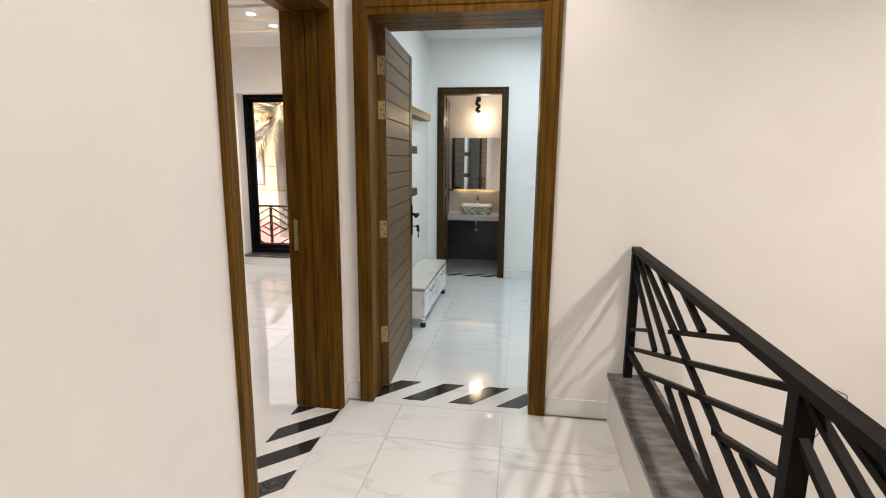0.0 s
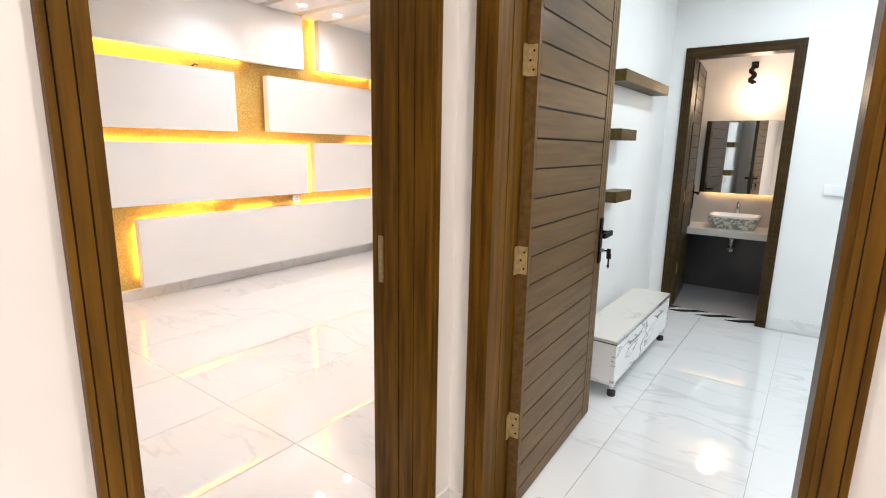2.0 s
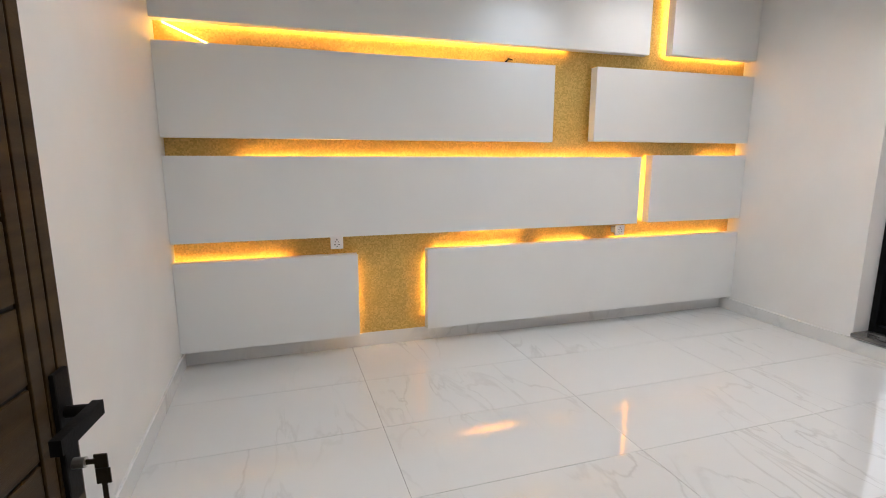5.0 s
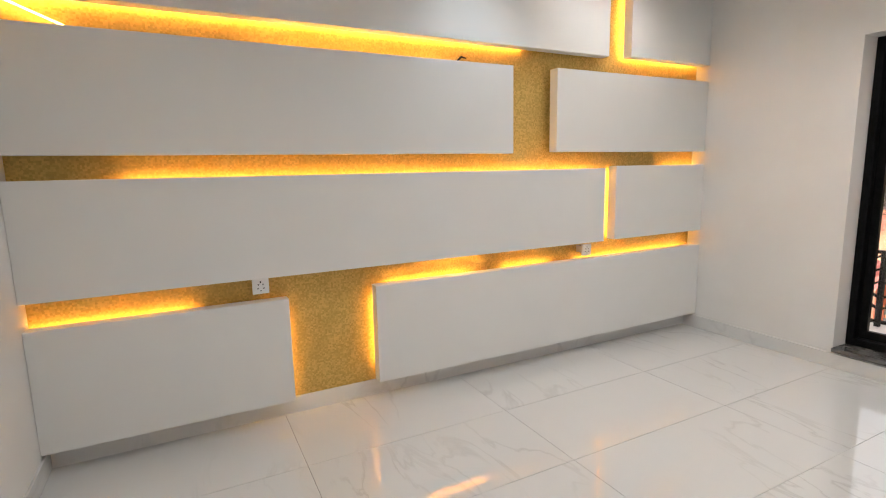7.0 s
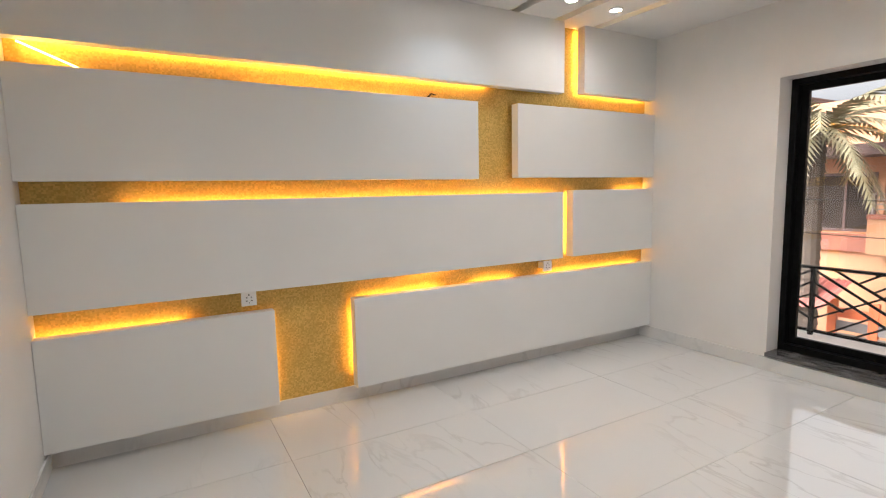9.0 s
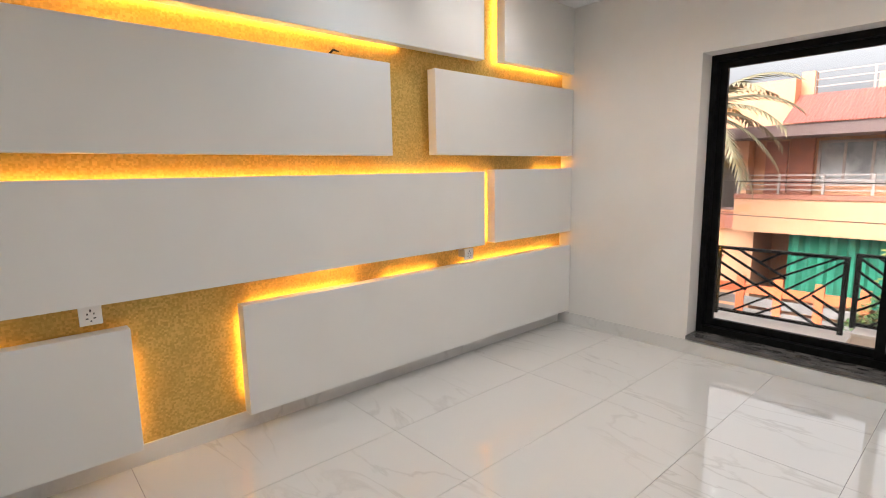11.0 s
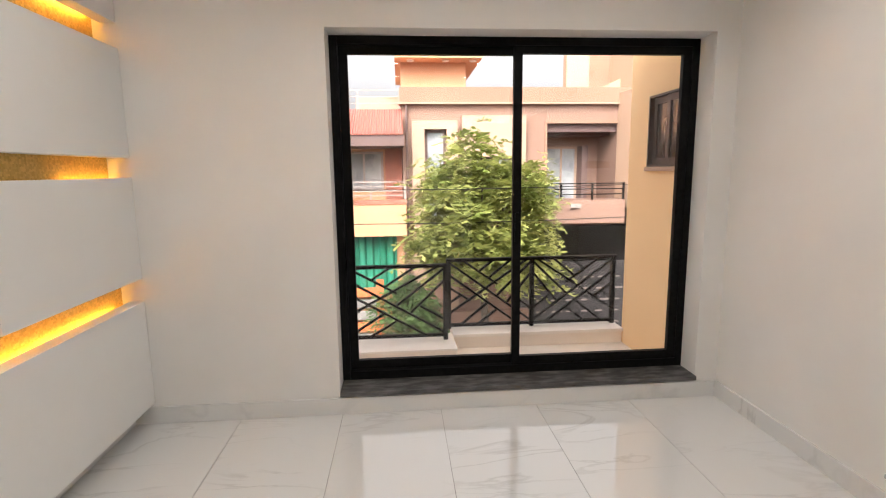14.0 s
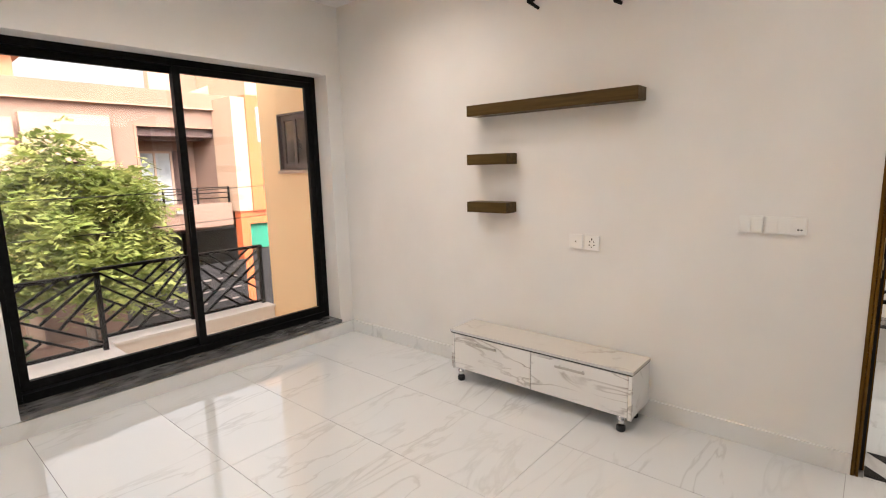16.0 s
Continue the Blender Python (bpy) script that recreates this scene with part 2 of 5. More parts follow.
# ---- mesh helpers ----
def add_box(bm, x0, x1, y0, y1, z0, z1):
    vs = [bm.verts.new(p) for p in ((x0, y0, z0), (x1, y0, z0), (x1, y1, z0), (x0, y1, z0), (x0, y0, z1), (x1, y0, z1), (x1, y1, z1), (x0, y1, z1))]
    for f in ((0, 3, 2, 1), (4, 5, 6, 7), (0, 1, 5, 4), (1, 2, 6, 5), (2, 3, 7, 6), (3, 0, 4, 7)):
        bm.faces.new([vs[i] for i in f])
    return bm


def boxes(*dims, bevel=0.0):
    bm = bmesh.new()
    for d in dims:
        add_box(bm, *d)
    if bevel:
        bmesh.ops.bevel(bm, geom=bm.edges[:], offset=bevel, segments=2, profile=0.7, affect="EDGES")
    return bm


def bar(bm, a, b, w, d, up=(0, 0, 1)):
    """A square bar from a to b, w across and d deep along up."""
    a, b, up = Vector(a), Vector(b), Vector(up)
    ax = (b - a).normalized()
    side = ax.cross(up).normalized() * w / 2
    u = up.normalized() * d / 2
    vs = [bm.verts.new(p + s * side + t * u) for p in (a, b) for s, t in ((-1, -1), (1, -1), (1, 1), (-1, 1))]
    for f in ((0, 1, 2, 3), (7, 6, 5, 4), (0, 4, 5, 1), (1, 5, 6, 2), (2, 6, 7, 3), (3, 7, 4, 0)):
        bm.faces.new([vs[i] for i in f])
    bmesh.ops.recalc_face_normals(bm, faces=bm.faces[:])
    return bm


def cyl(bm, a, b, r0, r1=None, n=16):
    a, b = Vector(a), Vector(b)
    r1 = r0 if r1 is None else r1
    q = (b - a).to_track_quat("Z", "Y")
    rings = [[bm.verts.new(p + q @ Vector((math.cos(k * math.tau / n) * r, math.sin(k * math.tau / n) * r, 0))) for k in range(n)] for p, r in ((a, r0), (b, r1))]
    for k in range(n):
        bm.faces.new((rings[0][k], rings[0][(k + 1) % n], rings[1][(k + 1) % n], rings[1][k]))
    bm.faces.new(rings[0][::-1])
    bm.faces.new(rings[1])
    return bm


def lathe(bm, centre, prof, n=24):
    c = Vector(centre)
    rings = [[bm.verts.new(c + Vector((r * math.cos(k * math.tau / n), r * math.sin(k * math.tau / n), z))) for k in range(n)] for r, z in prof]
    for a, b in zip(rings, rings[1:]):
        for k in range(n):
            bm.faces.new((a[k], a[(k + 1) % n], b[(k + 1) % n], b[k]))
    bm.faces.new(rings[0][::-1])
    bm.faces.new(rings[-1])
    return bm


def mesh_of(name, bm, material, smooth=False):
    me = bpy.data.meshes.new(name)
    bm.to_mesh(me)
    bm.free()
    me.materials.append(material)
    if smooth:
        for p in me.polygons:
            p.use_smooth = True
    return me


def part(name, bm, material, parent=None, label="", smooth=False):
    ob = new(name, mesh_of(name, bm, material, smooth))
    ob.parent = parent
    if label:
        ob["label"] = label
    return ob


def thing(name, label, category, group="", at=(0, 0, 0)):
    ob = new(name)
    ob.location = at
    ob.empty_display_size = 0.1
    return tagged(ob, label, category, group)


def solid(name, bm, material, label, category="", kind="structure", smooth=False):
    return tagged(part(name, bm, material, None, "", smooth), label, category or name.split("_")[0], kind=kind)


def wall_with(name, axis, c0, c1, a0, a1, z0, z1, holes, material, label):
    """A wall along axis ('x' or 'y') between c0 and c1 in the other one, with rectangular holes (a0, a1, z0, z1)."""
    bm = bmesh.new()
    cuts = sorted({a0, a1, *[h[0] for h in holes], *[h[1] for h in holes]})
    for s, e in zip(cuts, cuts[1:]):
        mid = (s + e) / 2
        zs = [(z0, z1)]
        for h in holes:
            if h[0] < mid < h[1]:
                zs = [p for lo, hi in zs for p in ((lo, min(hi, h[2])), (max(lo, h[3]), hi)) if p[1] - p[0] > 1e-4]
        for lo, hi in zs:
            add_box(bm, *((s, e, c0, c1) if axis == "x" else (c0, c1, s, e)), lo, hi)
    bmesh.ops.remove_doubles(bm, verts=bm.verts[:], dist=1e-5)
    seen = {}
    for f in bm.faces[:]:
        key = tuple(round(v, 4) for v in f.calc_center_median())
        seen.setdefault(key, []).append(f)
    bmesh.ops.delete(bm, geom=[f for fs in seen.values() if len(fs) > 1 for f in fs], context="FACES_ONLY")
    return solid(name, bm, material, label, "wall")


# ---- structure ----
HEAD = 2.125
D2A, D2B = 1.813, 2.715              # opening of the gold room's door
D1A, D1B = -0.46, 0.43                # opening of the second bedroom's door
BDA, BDB = -0.56, 0.10                # bathroom door opening
WA, WB, WZ0, WZ1 = -3.212, -1.02, 0.138, 2.18
XE, YN = 2.9, -2.4                    # far ends of the hall and bedroom

wall_with("wall_gold_side", "y", XG - 0.2, XG, YS - 0.2, YW + 0.26, -0.05, ZC + 0.3, [], M_WALL, "white wall behind the gold panelled feature")
wall_with("wall_window", "x", YW, YW + 0.26, XG, XB - 0.065, -0.05, ZC + 0.3, [(WA, WB, WZ0 - 0.029, WZ1)], M_WALL, "white painted wall with a large sliding window")
wall_with("wall_room_south", "x", YS - 0.2, YS, XG, XR, -0.05, ZC + 0.3, [], M_WALL, "plain white painted bedroom wall")
wall_with("wall_door_side", "y", XR, XH, YN, YD, -0.05, ZC + 0.3, [(D2A - 0.017, D2B + 0.033, -0.05, HEAD + 0.034)], M_HALL, "cream painted wall with a bedroom doorway")
wall_with("wall_partition", "y", XR, XB, YD2, YW, -0.05, ZC + 0.3, [], M_WALL, "white partition wall between two bedrooms")
wall_with("wall_hall_end", "x", YD, YD2, XR, 4.2, -3.2, ZC + 0.3, [(D1A - 0.017, D1B + 0.017, -0.0065, HEAD + 0.034)], M_HALL, "cream painted hall wall with a bedroom doorway")
wall_with("wall_bathroom", "x", YB, YB + 0.12, XB, XE, -0.05, ZC + 0.3, [(BDA - 0.017, BDB + 0.017, -0.05, HEAD + 0.034)], M_WALL, "white bedroom wall with a bathroom doorway")
wall_with("wall_bedroom_east", "y", XE, XE + 0.2, YD2, YB + 0.12, -0.05, ZC + 0.3, [], M_WALL, "plain white bedroom wall")
wall_with("wall_hall_south", "x", YN - 0.2, YN, XR, 4.2, -3.2, ZC + 0.3, [], M_HALL, "plain cream hall wall")
wall_with("wall_hall_east", "y", 4.2, 4.4, YN - 0.2, YD2, -3.2, ZC + 0.3, [], M_HALL, "plain cream wall of the stairwell")
solid("ceiling_hall", boxes((XR, 4.4, YN - 0.2, YD2, 2.90, 3.02)), M_CEIL, "white plaster hall ceiling", "ceiling")
solid("ceiling_bedroom", boxes((XB, XE, YD2, YB, ZC, ZC + 0.12)), M_CEIL, "white plaster bedroom ceiling", "ceiling")
SLOTS = [(4.60, 4.69), (5.03, 5.12), (5.45, 5.54)]
bm = bmesh.new()
ys = [YS] + [v for s in SLOTS for v in s] + [YW]
for k in range(0, len(ys), 2):
    add_box(bm, XG, XR, ys[k], ys[k + 1], ZC, ZC + 0.04)
solid("ceiling_room", bm, M_CEIL, "white false ceiling with three lit slots", "ceiling")
solid("ceiling_room_upper", boxes((XG, XR, YS, YW, ZC + 0.16, ZC + 0.28)), M_CEIL, "white plaster ceiling above the slots", "ceiling")
for s0, s1 in SLOTS:
    t = thing("ceiling_light_slot", "warm glowing light slot cut into the white false ceiling", "light slot", "ceiling slots", (0, s1, ZC))
    part("led_strip", boxes((XG + 0.15, XR - 0.05, 0.010, 0.030, 0.05, 0.062)), M_LED_CEIL, t)
    part("lip", boxes((XG + 0.13, XR - 0.02, 0.004, 0.010, 0.0405, 0.085)), M_CEIL, t)

# sub-floors under the tiles
solid("floor", boxes((XG - 0.2, XR + 0.001, YS - 0.2, YW + 0.26, -0.2, -0.006)), M_JOINT, "grey grout bed of the marble floor")
solid("floor_hall", boxes((XR + 0.002, 0.858, YN, YD - 0.001, -0.2, -0.006)), M_JOINT, "grey grout bed of the hall floor", "floor")
solid("floor_bedroom", boxes((XR + 0.002, XE, YD + 0.004, YB - 0.001, -0.2, -0.006)), M_JOINT, "grey grout bed of the bedroom floor", "floor")
M_BATHFLOOR = mat("grey_bath_tile", (0.30, 0.29, 0.29), 0.3, 0, (0.24, 0.235, 0.235), 3)
M_BATHDARK = mat("charcoal_bath_tile", (0.055, 0.055, 0.06), 0.28, 0, (0.085, 0.085, 0.09), 2.5, 5)
M_BATHLIGHT = mat("pale_bath_tile", (0.50, 0.48, 0.465), 0.22, 0, (0.45, 0.43, 0.415), 2.5, 5)
solid("floor_bathroom", boxes((XB - 0.05, 1.6, YB + 0.001, 7.4, -0.2, -0.012)), M_BATHFLOOR, "matt grey tiled bathroom floor", "floor")
solid("floor_stairwell", boxes((0.86, 4.2, YN, YD, -3.3, -3.2)), M_TILE, "pale floor of the stairwell below", "floor")
YBB = 7.22
solid("wall_bath_back_lower", boxes((XB - 0.06, 1.6, YBB + 0.004, YBB + 0.17, -0.05, 0.62)), M_BATHDARK, "charcoal tiled bathroom wall below the counter", "wall")
solid("wall_bath_back_upper", boxes((XB - 0.06, 1.6, YBB, YBB + 0.17, 0.621, 2.75)), M_BATHLIGHT, "pale tiled bathroom wall above the counter", "wall")
solid("wall_bath_west", boxes((XB - 0.06, XB, YB + 0.121, YBB, -0.05, 2.75)), M_BATHLIGHT, "pale tiled bathroom side wall", "wall")
solid("wall_bath_east", boxes((0.75, 0.9, YB + 0.121, YBB, -0.05, 2.75)), M_BATHLIGHT, "pale tiled bathroom side wall", "wall")
solid("ceiling_bathroom", boxes((XB, 0.75, YB + 0.121, YBB, 2.62, 2.74)), M_CEIL, "white bathroom ceiling", "ceiling")


def skirting(name, x0, x1, y0, y1):
    solid(name, boxes((x0, x1, y0, y1, 0.0, 0.10), bevel=0.002), M_SKIRT, "veined grey-white marble skirting", "baseboard")


skirting("baseboard_gold", XG, XG + 0.012, YS, YW)
skirting("baseboard_window", XG + 0.0121, XR - 0.0121, YW - 0.012, YW)
skirting("baseboard_south", XG + 0.0121, XR - 0.0121, YS, YS + 0.012)
skirting("baseboard_east", XR - 0.012, XR, D2B + 0.047, YW)
skirting("baseboard_east_south", XR - 0.012, XR, YS + 0.0121, D2A - 0.08)
skirting("baseboard_hall_west", XH, XH + 0.012, YN, D2A - 0.08)
skirting("baseboard_hall_end", D1B + 0.095, 0.86, YD - 0.012, YD)
skirting("baseboard_hall_corner", XH, D1A - 0.095, YD - 0.012, YD)
skirting("baseboard_hall_stub", XH, XH + 0.012, D2B + 0.047, YD - 0.0121)
skirting("baseboard_bath_right", BDB + 0.08, XE, YB - 0.012, YB)
skirting("baseboard_partition", XB, XB + 0.012, YD2, YB - 0.0121)


# ---- doors ----
def door_frame(name, axis, c0, c1, a0, a1, label, face=(0.065, 0.065), lip0=0.015, lip1=0.015, tone=None, rebate=0.0):
    """Deep timber lining through a wall with grooved casings; c0..c1 wall thickness, a0..a1 the opening."""
    tone = tone or M_WOOD
    t = tagged(new(name), label, "door frame", kind="structure")

    def b(*d):
        return d if axis == "x" else (d[2], d[3], d[0], d[1], d[4], d[5])

    lo, hi = c0 - lip0, c1 + lip1
    cap = max(face)
    for side in (0, 1):
        edge = a0 if side == 0 else a1
        sgn = -1 if side == 0 else 1
        bm = bmesh.new()
        # lining in grooved strips
        n = 4
        w = (hi - lo) / n
        for k in range(n):
            d0, d1 = lo + k * w + (0.003 if k else 0), lo + (k + 1) * w - (0.003 if k < n - 1 else 0)
            p, q = sorted((edge + (rebate * 0.55 if side == 1 and k == 0 else 0.0), edge + sgn * (0.034 if rebate and side and k == 0 else 0.018)))
            add_box(bm, *b(p, q, d0, d1, 0.0, HEAD))
        p, q = sorted((edge + sgn * 0.006, edge + sgn * 0.017))
        gm = boxes(b(p, q, lo + (w + 0.002 if rebate and side else 0.004), hi - 0.004, 0.0, HEAD - 0.001))
        part("jamb", bm, tone, t)
        part("groove", gm, M_GROOVE, t, "dark groove bottoms")
        for d0, d1 in ((lo - 0.006, c0), (c1, hi + 0.006)):
            p, q = sorted((edge + sgn * 0.0182, edge + sgn * face[side]))
            cuts = (0.0, 0.24, 0.76, 1.0) if q - p > 0.05 else (0.0, 0.45, 1.0)
            strips = [(p + (q - p) * u + (0.0012 if u else 0.0), p + (q - p) * v - (0.0012 if v < 1 else 0.0)) for u, v in zip(cuts, cuts[1:])]
            bm = boxes(*[b(u, v, d0, d1, 0.0, HEAD + cap) for u, v in strips], bevel=0.002)
            back = (d0 + 0.006, d1) if d1 <= c0 else (d0, d1 - 0.006)
            part("groove", boxes(b(p + 0.003, q - 0.003, back[0], back[1], 0.0, HEAD + cap - 0.003)), M_GROOVE, t, "dark groove bottoms")
            part("casing", bm, tone, t)
    bm = bmesh.new()
    n = 4
    w = (hi - lo) / n
    for k in range(n):
        d0, d1 = lo + k * w + (0.003 if k else 0), lo + (k + 1) * w - (0.003 if k < n - 1 else 0)
        add_box(bm, *b(a0 - 0.018, a1 + 0.018, d0, d1, HEAD, HEAD + 0.035))
    part("head", bm, tone, t)
    for d0, d1 in ((lo - 0.006, c0), (c1, hi + 0.006)):
        part("head_casing", boxes(b(a0 - 0.018, a1 + 0.018, d0 + 0.001, d1, HEAD + 0.0355, HEAD + cap - 0.001), bevel=0.003), tone, t)
    return t


f2 = door_frame("door_frame_1", "y", XR, XH, D2A, D2B, "brown stained wooden door frame of the gold room", face=(0.074, 0.046), lip0=0.002, rebate=0.033)
f1 = door_frame("door_frame_2", "x", YD, YD2, D1A, D1B, "brown stained wooden door frame of the second bedroom", face=(0.078, 0.09), lip0=0.028)
f3 = door_frame("door_frame_3", "x", YB, YB + 0.12, BDA, BDB, "dark brown wooden bathroom door frame", face=(0.075, 0.075), tone=M_DARKWOOD)


def strike(parent, m):
    bm = boxes((-0.012, 0.012, -0.0025, 0.0, -0.085, 0.085), bevel=0.001)
    add_box(bm, -0.006, 0.006, -0.006, -0.0026, -0.05, -0.005)
    ob = part("strike_plate", bm, M_PLATE, parent, "brass strike plate")
    ob.matrix_local = m


strike(f2, pose(XR + 0.035, D2B + 0.0175, 0.99))


def door_leaf(name, label, width, hinge, angle, material, mirrored=False, keys=True, plates=True, edge=0.0215, phase=0.4, pitch=0.1035):
    """Leaf with plank grooves; local x runs from the hinge, local y is its thickness."""
    t = tagged(new(name), label, "door", kind="structure")
    t.matrix_world = pose(*hinge, 0, 0, angle)
    th, top, bot = 0.042, 2.115, 0.012
    bm = bmesh.new()
    stile = 0.10
    # core and proud planks with grooves between
    add_box(bm, 0.002, width - 0.002, 0.005, th - 0.005, bot, top)
    add_box(bm, width - stile, width - 0.001, 0.006, th - 0.006, bot, top)
    part("core", bm, M_GROOVE, t, "near-black groove bottoms")
    part("hinge_stile", boxes((0.0, edge, 0.0, th, bot, top), bevel=0.0015), material, t)
    h = pitch
    for k in range(math.ceil((top - bot) / h + phase)):
        z0, z1 = max(bot, bot + (k - phase) * h + 0.0036), min(top, bot + (k + 1 - phase) * h - 0.0036)
        pl = boxes((edge + 0.0007, width - stile - 0.004, 0.0, th, z0, z1), bevel=0.0015)
        part("plank", pl, material, t)
    for k in range(3):
        part("stile", boxes((width - stile + k * stile / 3, width - stile + (k + 1) * stile / 3 - 0.005, -0.002, th + 0.002, bot, top), bevel=0.002), material, t)
    for side in (-1, 1):
        y = -0.002 if side < 0 else th + 0.002
        bm = boxes(*[(width - 0.062, width - 0.022, min(y, y + side * 0.008), max(y, y + side * 0.008), 0.835, 1.06)], bevel=0.003)
        plate = part("handle_plate", bm, M_IRON, t, "dark bronze handle plate")
        bm = bmesh.new()
        cyl(bm, (width - 0.042, y + side * 0.006, 0.99), (width - 0.042, y + side * 0.05, 0.99), 0.010)
        add_box(bm, width - 0.155, width - 0.032, min(y + side * 0.042, y + side * 0.058), max(y + side * 0.042, y + side * 0.058), 0.978, 1.002)
        part("lever", bm, M_IRON, plate, "dark bronze lever")
    if keys:
        y = th + 0.01 if not mirrored else -0.01
        s = 1 if not mirrored else -1
        bm = bmesh.new()
        cyl(bm, (width - 0.042, y - s * 0.002, 0.90), (width - 0.042, y + s * 0.018, 0.90), 0.009)
        part("lock_cylinder", bm, M_STEEL, t, "steel lock cylinder")
        bm = bmesh.new()
        yk = [y + s * d for d in (0.018, 0.030, 0.050, 0.036, 0.046)]
        add_box(bm, width - 0.0435, width - 0.0405, min(yk[0], yk[1]), max(yk[0], yk[1]), 0.896, 0.904)
        add_box(bm, width - 0.0435, width - 0.0405, min(yk[1], yk[2]), max(yk[1], yk[2]), 0.888, 0.912)
        for j, (z0, z1, w) in enumerate(((0.862, 0.889, 0.011), (0.815, 0.862, 0.004), (0.824, 0.830, 0.007))):
            add_box(bm, width - 0.047 + 0.0005 * j, width - 0.0445, y + s * 0.043 - w, y + s * 0.043 + w, z0, z1)
        part("keys", bm, M_BRONZE, t, "small bunch of steel keys in the lock")
    for z in (0.3, 0.945, 1.62, 1.86):
        bm = boxes((-0.003, 0.0, 0.004, th - 0.004, z, z + 0.10))
        if plates:
            add_box(bm, -0.034, -0.004, th - 0.006, th - 0.002, z, z + 0.10)
        cyl(bm, (-0.003, th, z), (-0.003, th, z + 0.10), 0.006 if plates else 0.0035, n=10)
        hg = part("hinge", bm, M_PLATE if plates else M_BRONZE, t, "worn butt hinge")
        for j in range(3):
            sc = bmesh.new()
            cyl(sc, (-0.0031, th / 2 + (0.006 if j % 2 else -0.006), z + 0.02 + j * 0.03), (-0.0045, th / 2 + (0.006 if j % 2 else -0.006), z + 0.02 + j * 0.03), 0.004, n=8)
            part("screw", sc, M_IRON, hg)
    return t


# gold room leaf stands open into the room, second bedroom leaf open against its wall
door_leaf("door_1", "open dark wooden plank door with keys in its lock", 0.897, (XR + 0.025, 1.856, 0), 172.2, M_DARKWOOD, mirrored=True, plates=False, edge=0.058, phase=0.375, pitch=0.1217)
door_leaf("door_2", "open brown wooden plank door with keys in its lock", 0.885, (D1A + 0.043, 3.03, 0), 92.9, M_WOODX, mirrored=True)
door_leaf("door_3", "open dark wooden bathroom door", 0.64, (BDA + 0.005, YB + 0.16, 0), 95.0, M_DARKWOOD, keys=False)


def threshold(name, axis, c0, c1, a0, a1, label, pitch, first, slant, band):
    """White threshold with slanting black granite bands set into it."""
    t = tagged(new(name), label, "threshold", kind="structure")
    b = (a0, a1, c0, c1, -0.006, 0.001) if axis == "x" else (c0, c1, a0, a1, -0.006, 0.001)
    part("slab", boxes(b), M_TILE, t)
    for k in range(-4, 6):
        s = first + k * pitch
        quad = [(s, band[0]), (s + pitch * 0.47, band[0]), (s + pitch * 0.47 + slant, band[1]), (s + slant, band[1])]
        lo, hi = a0 + 0.002, a1 - 0.002
        bm = bmesh.new()
        top = [bm.verts.new((u, v, 0.0045)) for u, v in quad]
        f = bm.faces.new(top)
        for val, nrm in ((lo, (-1, 0, 0)), (hi, (1, 0, 0))):
            bmesh.ops.bisect_plane(bm, geom=bm.verts[:] + bm.edges[:] + bm.faces[:], plane_co=(val, 0, 0), plane_no=nrm, clear_outer=True)
        if not bm.faces:
            bm.free()
            continue
        ret = bmesh.ops.extrude_face_region(bm, geom=bm.faces[:])
        bmesh.ops.translate(bm, verts=[v for v in ret["geom"] if isinstance(v, bmesh.types.BMVert)], vec=(0, 0, -0.0034))
        if axis == "y":
            for v in bm.verts:
                v.co.x, v.co.y = v.co.y, v.co.x
        bmesh.ops.recalc_face_normals(bm, faces=bm.faces[:])
        part("black_band", bm, M_BLACK_TILE, t)


threshold("threshold_1", "y", XR, XH + 0.02, D2A, D2B, "black and white striped stone threshold of the gold room", 0.28, 2.33, 0.245, (XR + 0.014, XH + 0.012))
threshold("threshold_2", "x", YD - 0.036, YD2 - 0.03, D1A, D1B, "black and white striped stone threshold of the bedroom", 0.278, -0.303, 0.215, (YD + 0.028, YD2 - 0.045))
threshold("threshold_3", "x", YB - 0.02, YB + 0.14, BDA, BDB, "black and white striped stone threshold of the bathroom", 0.22, BDA, 0.20, (YB - 0.008, YB + 0.128))

# ---- gold feature wall ----
solid("gold_backing", boxes((XG, XG + 0.006, YS + 0.001, YW - 0.001, 0.1005, ZC - 0.001)), M_GOLD, "gold mosaic wallpaper behind floating white panels", "wallpaper")
PANELS = [(YS + 0.002, 5.137, 2.172, ZC - 0.002), (5.354, YW - 0.002, 2.188, ZC - 0.002),
          (YS + 0.002, 4.312, 1.497, 2.050), (4.672, YW - 0.002, 1.506, 2.062),
          (YS + 0.002, 5.136, 0.845, 1.388), (5.243, YW - 0.002, 0.850, 1.402),
          (YS + 0.002, 2.821, 0.125, 0.717), (3.325, YW - 0.002, 0.122, 0.724)]
for y0, y1, z0, z1 in PANELS:
    p = tagged(part("wall_panel", boxes((XG + 0.045, XP, y0, y1, z0, z1), bevel=0.002), M_PANEL), "smooth white floating wall panel lit from behind", "wall panel", "panels of the gold wall")
    ym, zm = (y0 + y1) / 2, (z0 + z1) / 2
    part("batten", boxes((XG + 0.0065, XG + 0.0448, y0 + 0.10, y1 - 0.10, zm - 0.12, zm + 0.12)), M_PANEL, p)
X0, X1 = XG + 0.030, XG + 0.040
bm = bmesh.new()
bar(bm, (XG + 0.05, YS + 0.06, 2.165), (XG + 0.10, YS + 0.30, 2.052), 0.008, 0.006, (1, 0, 0))
tagged(part("led_tape", bm, M_LED), "loose glowing tape light sagging across the gold gap", "strip light")
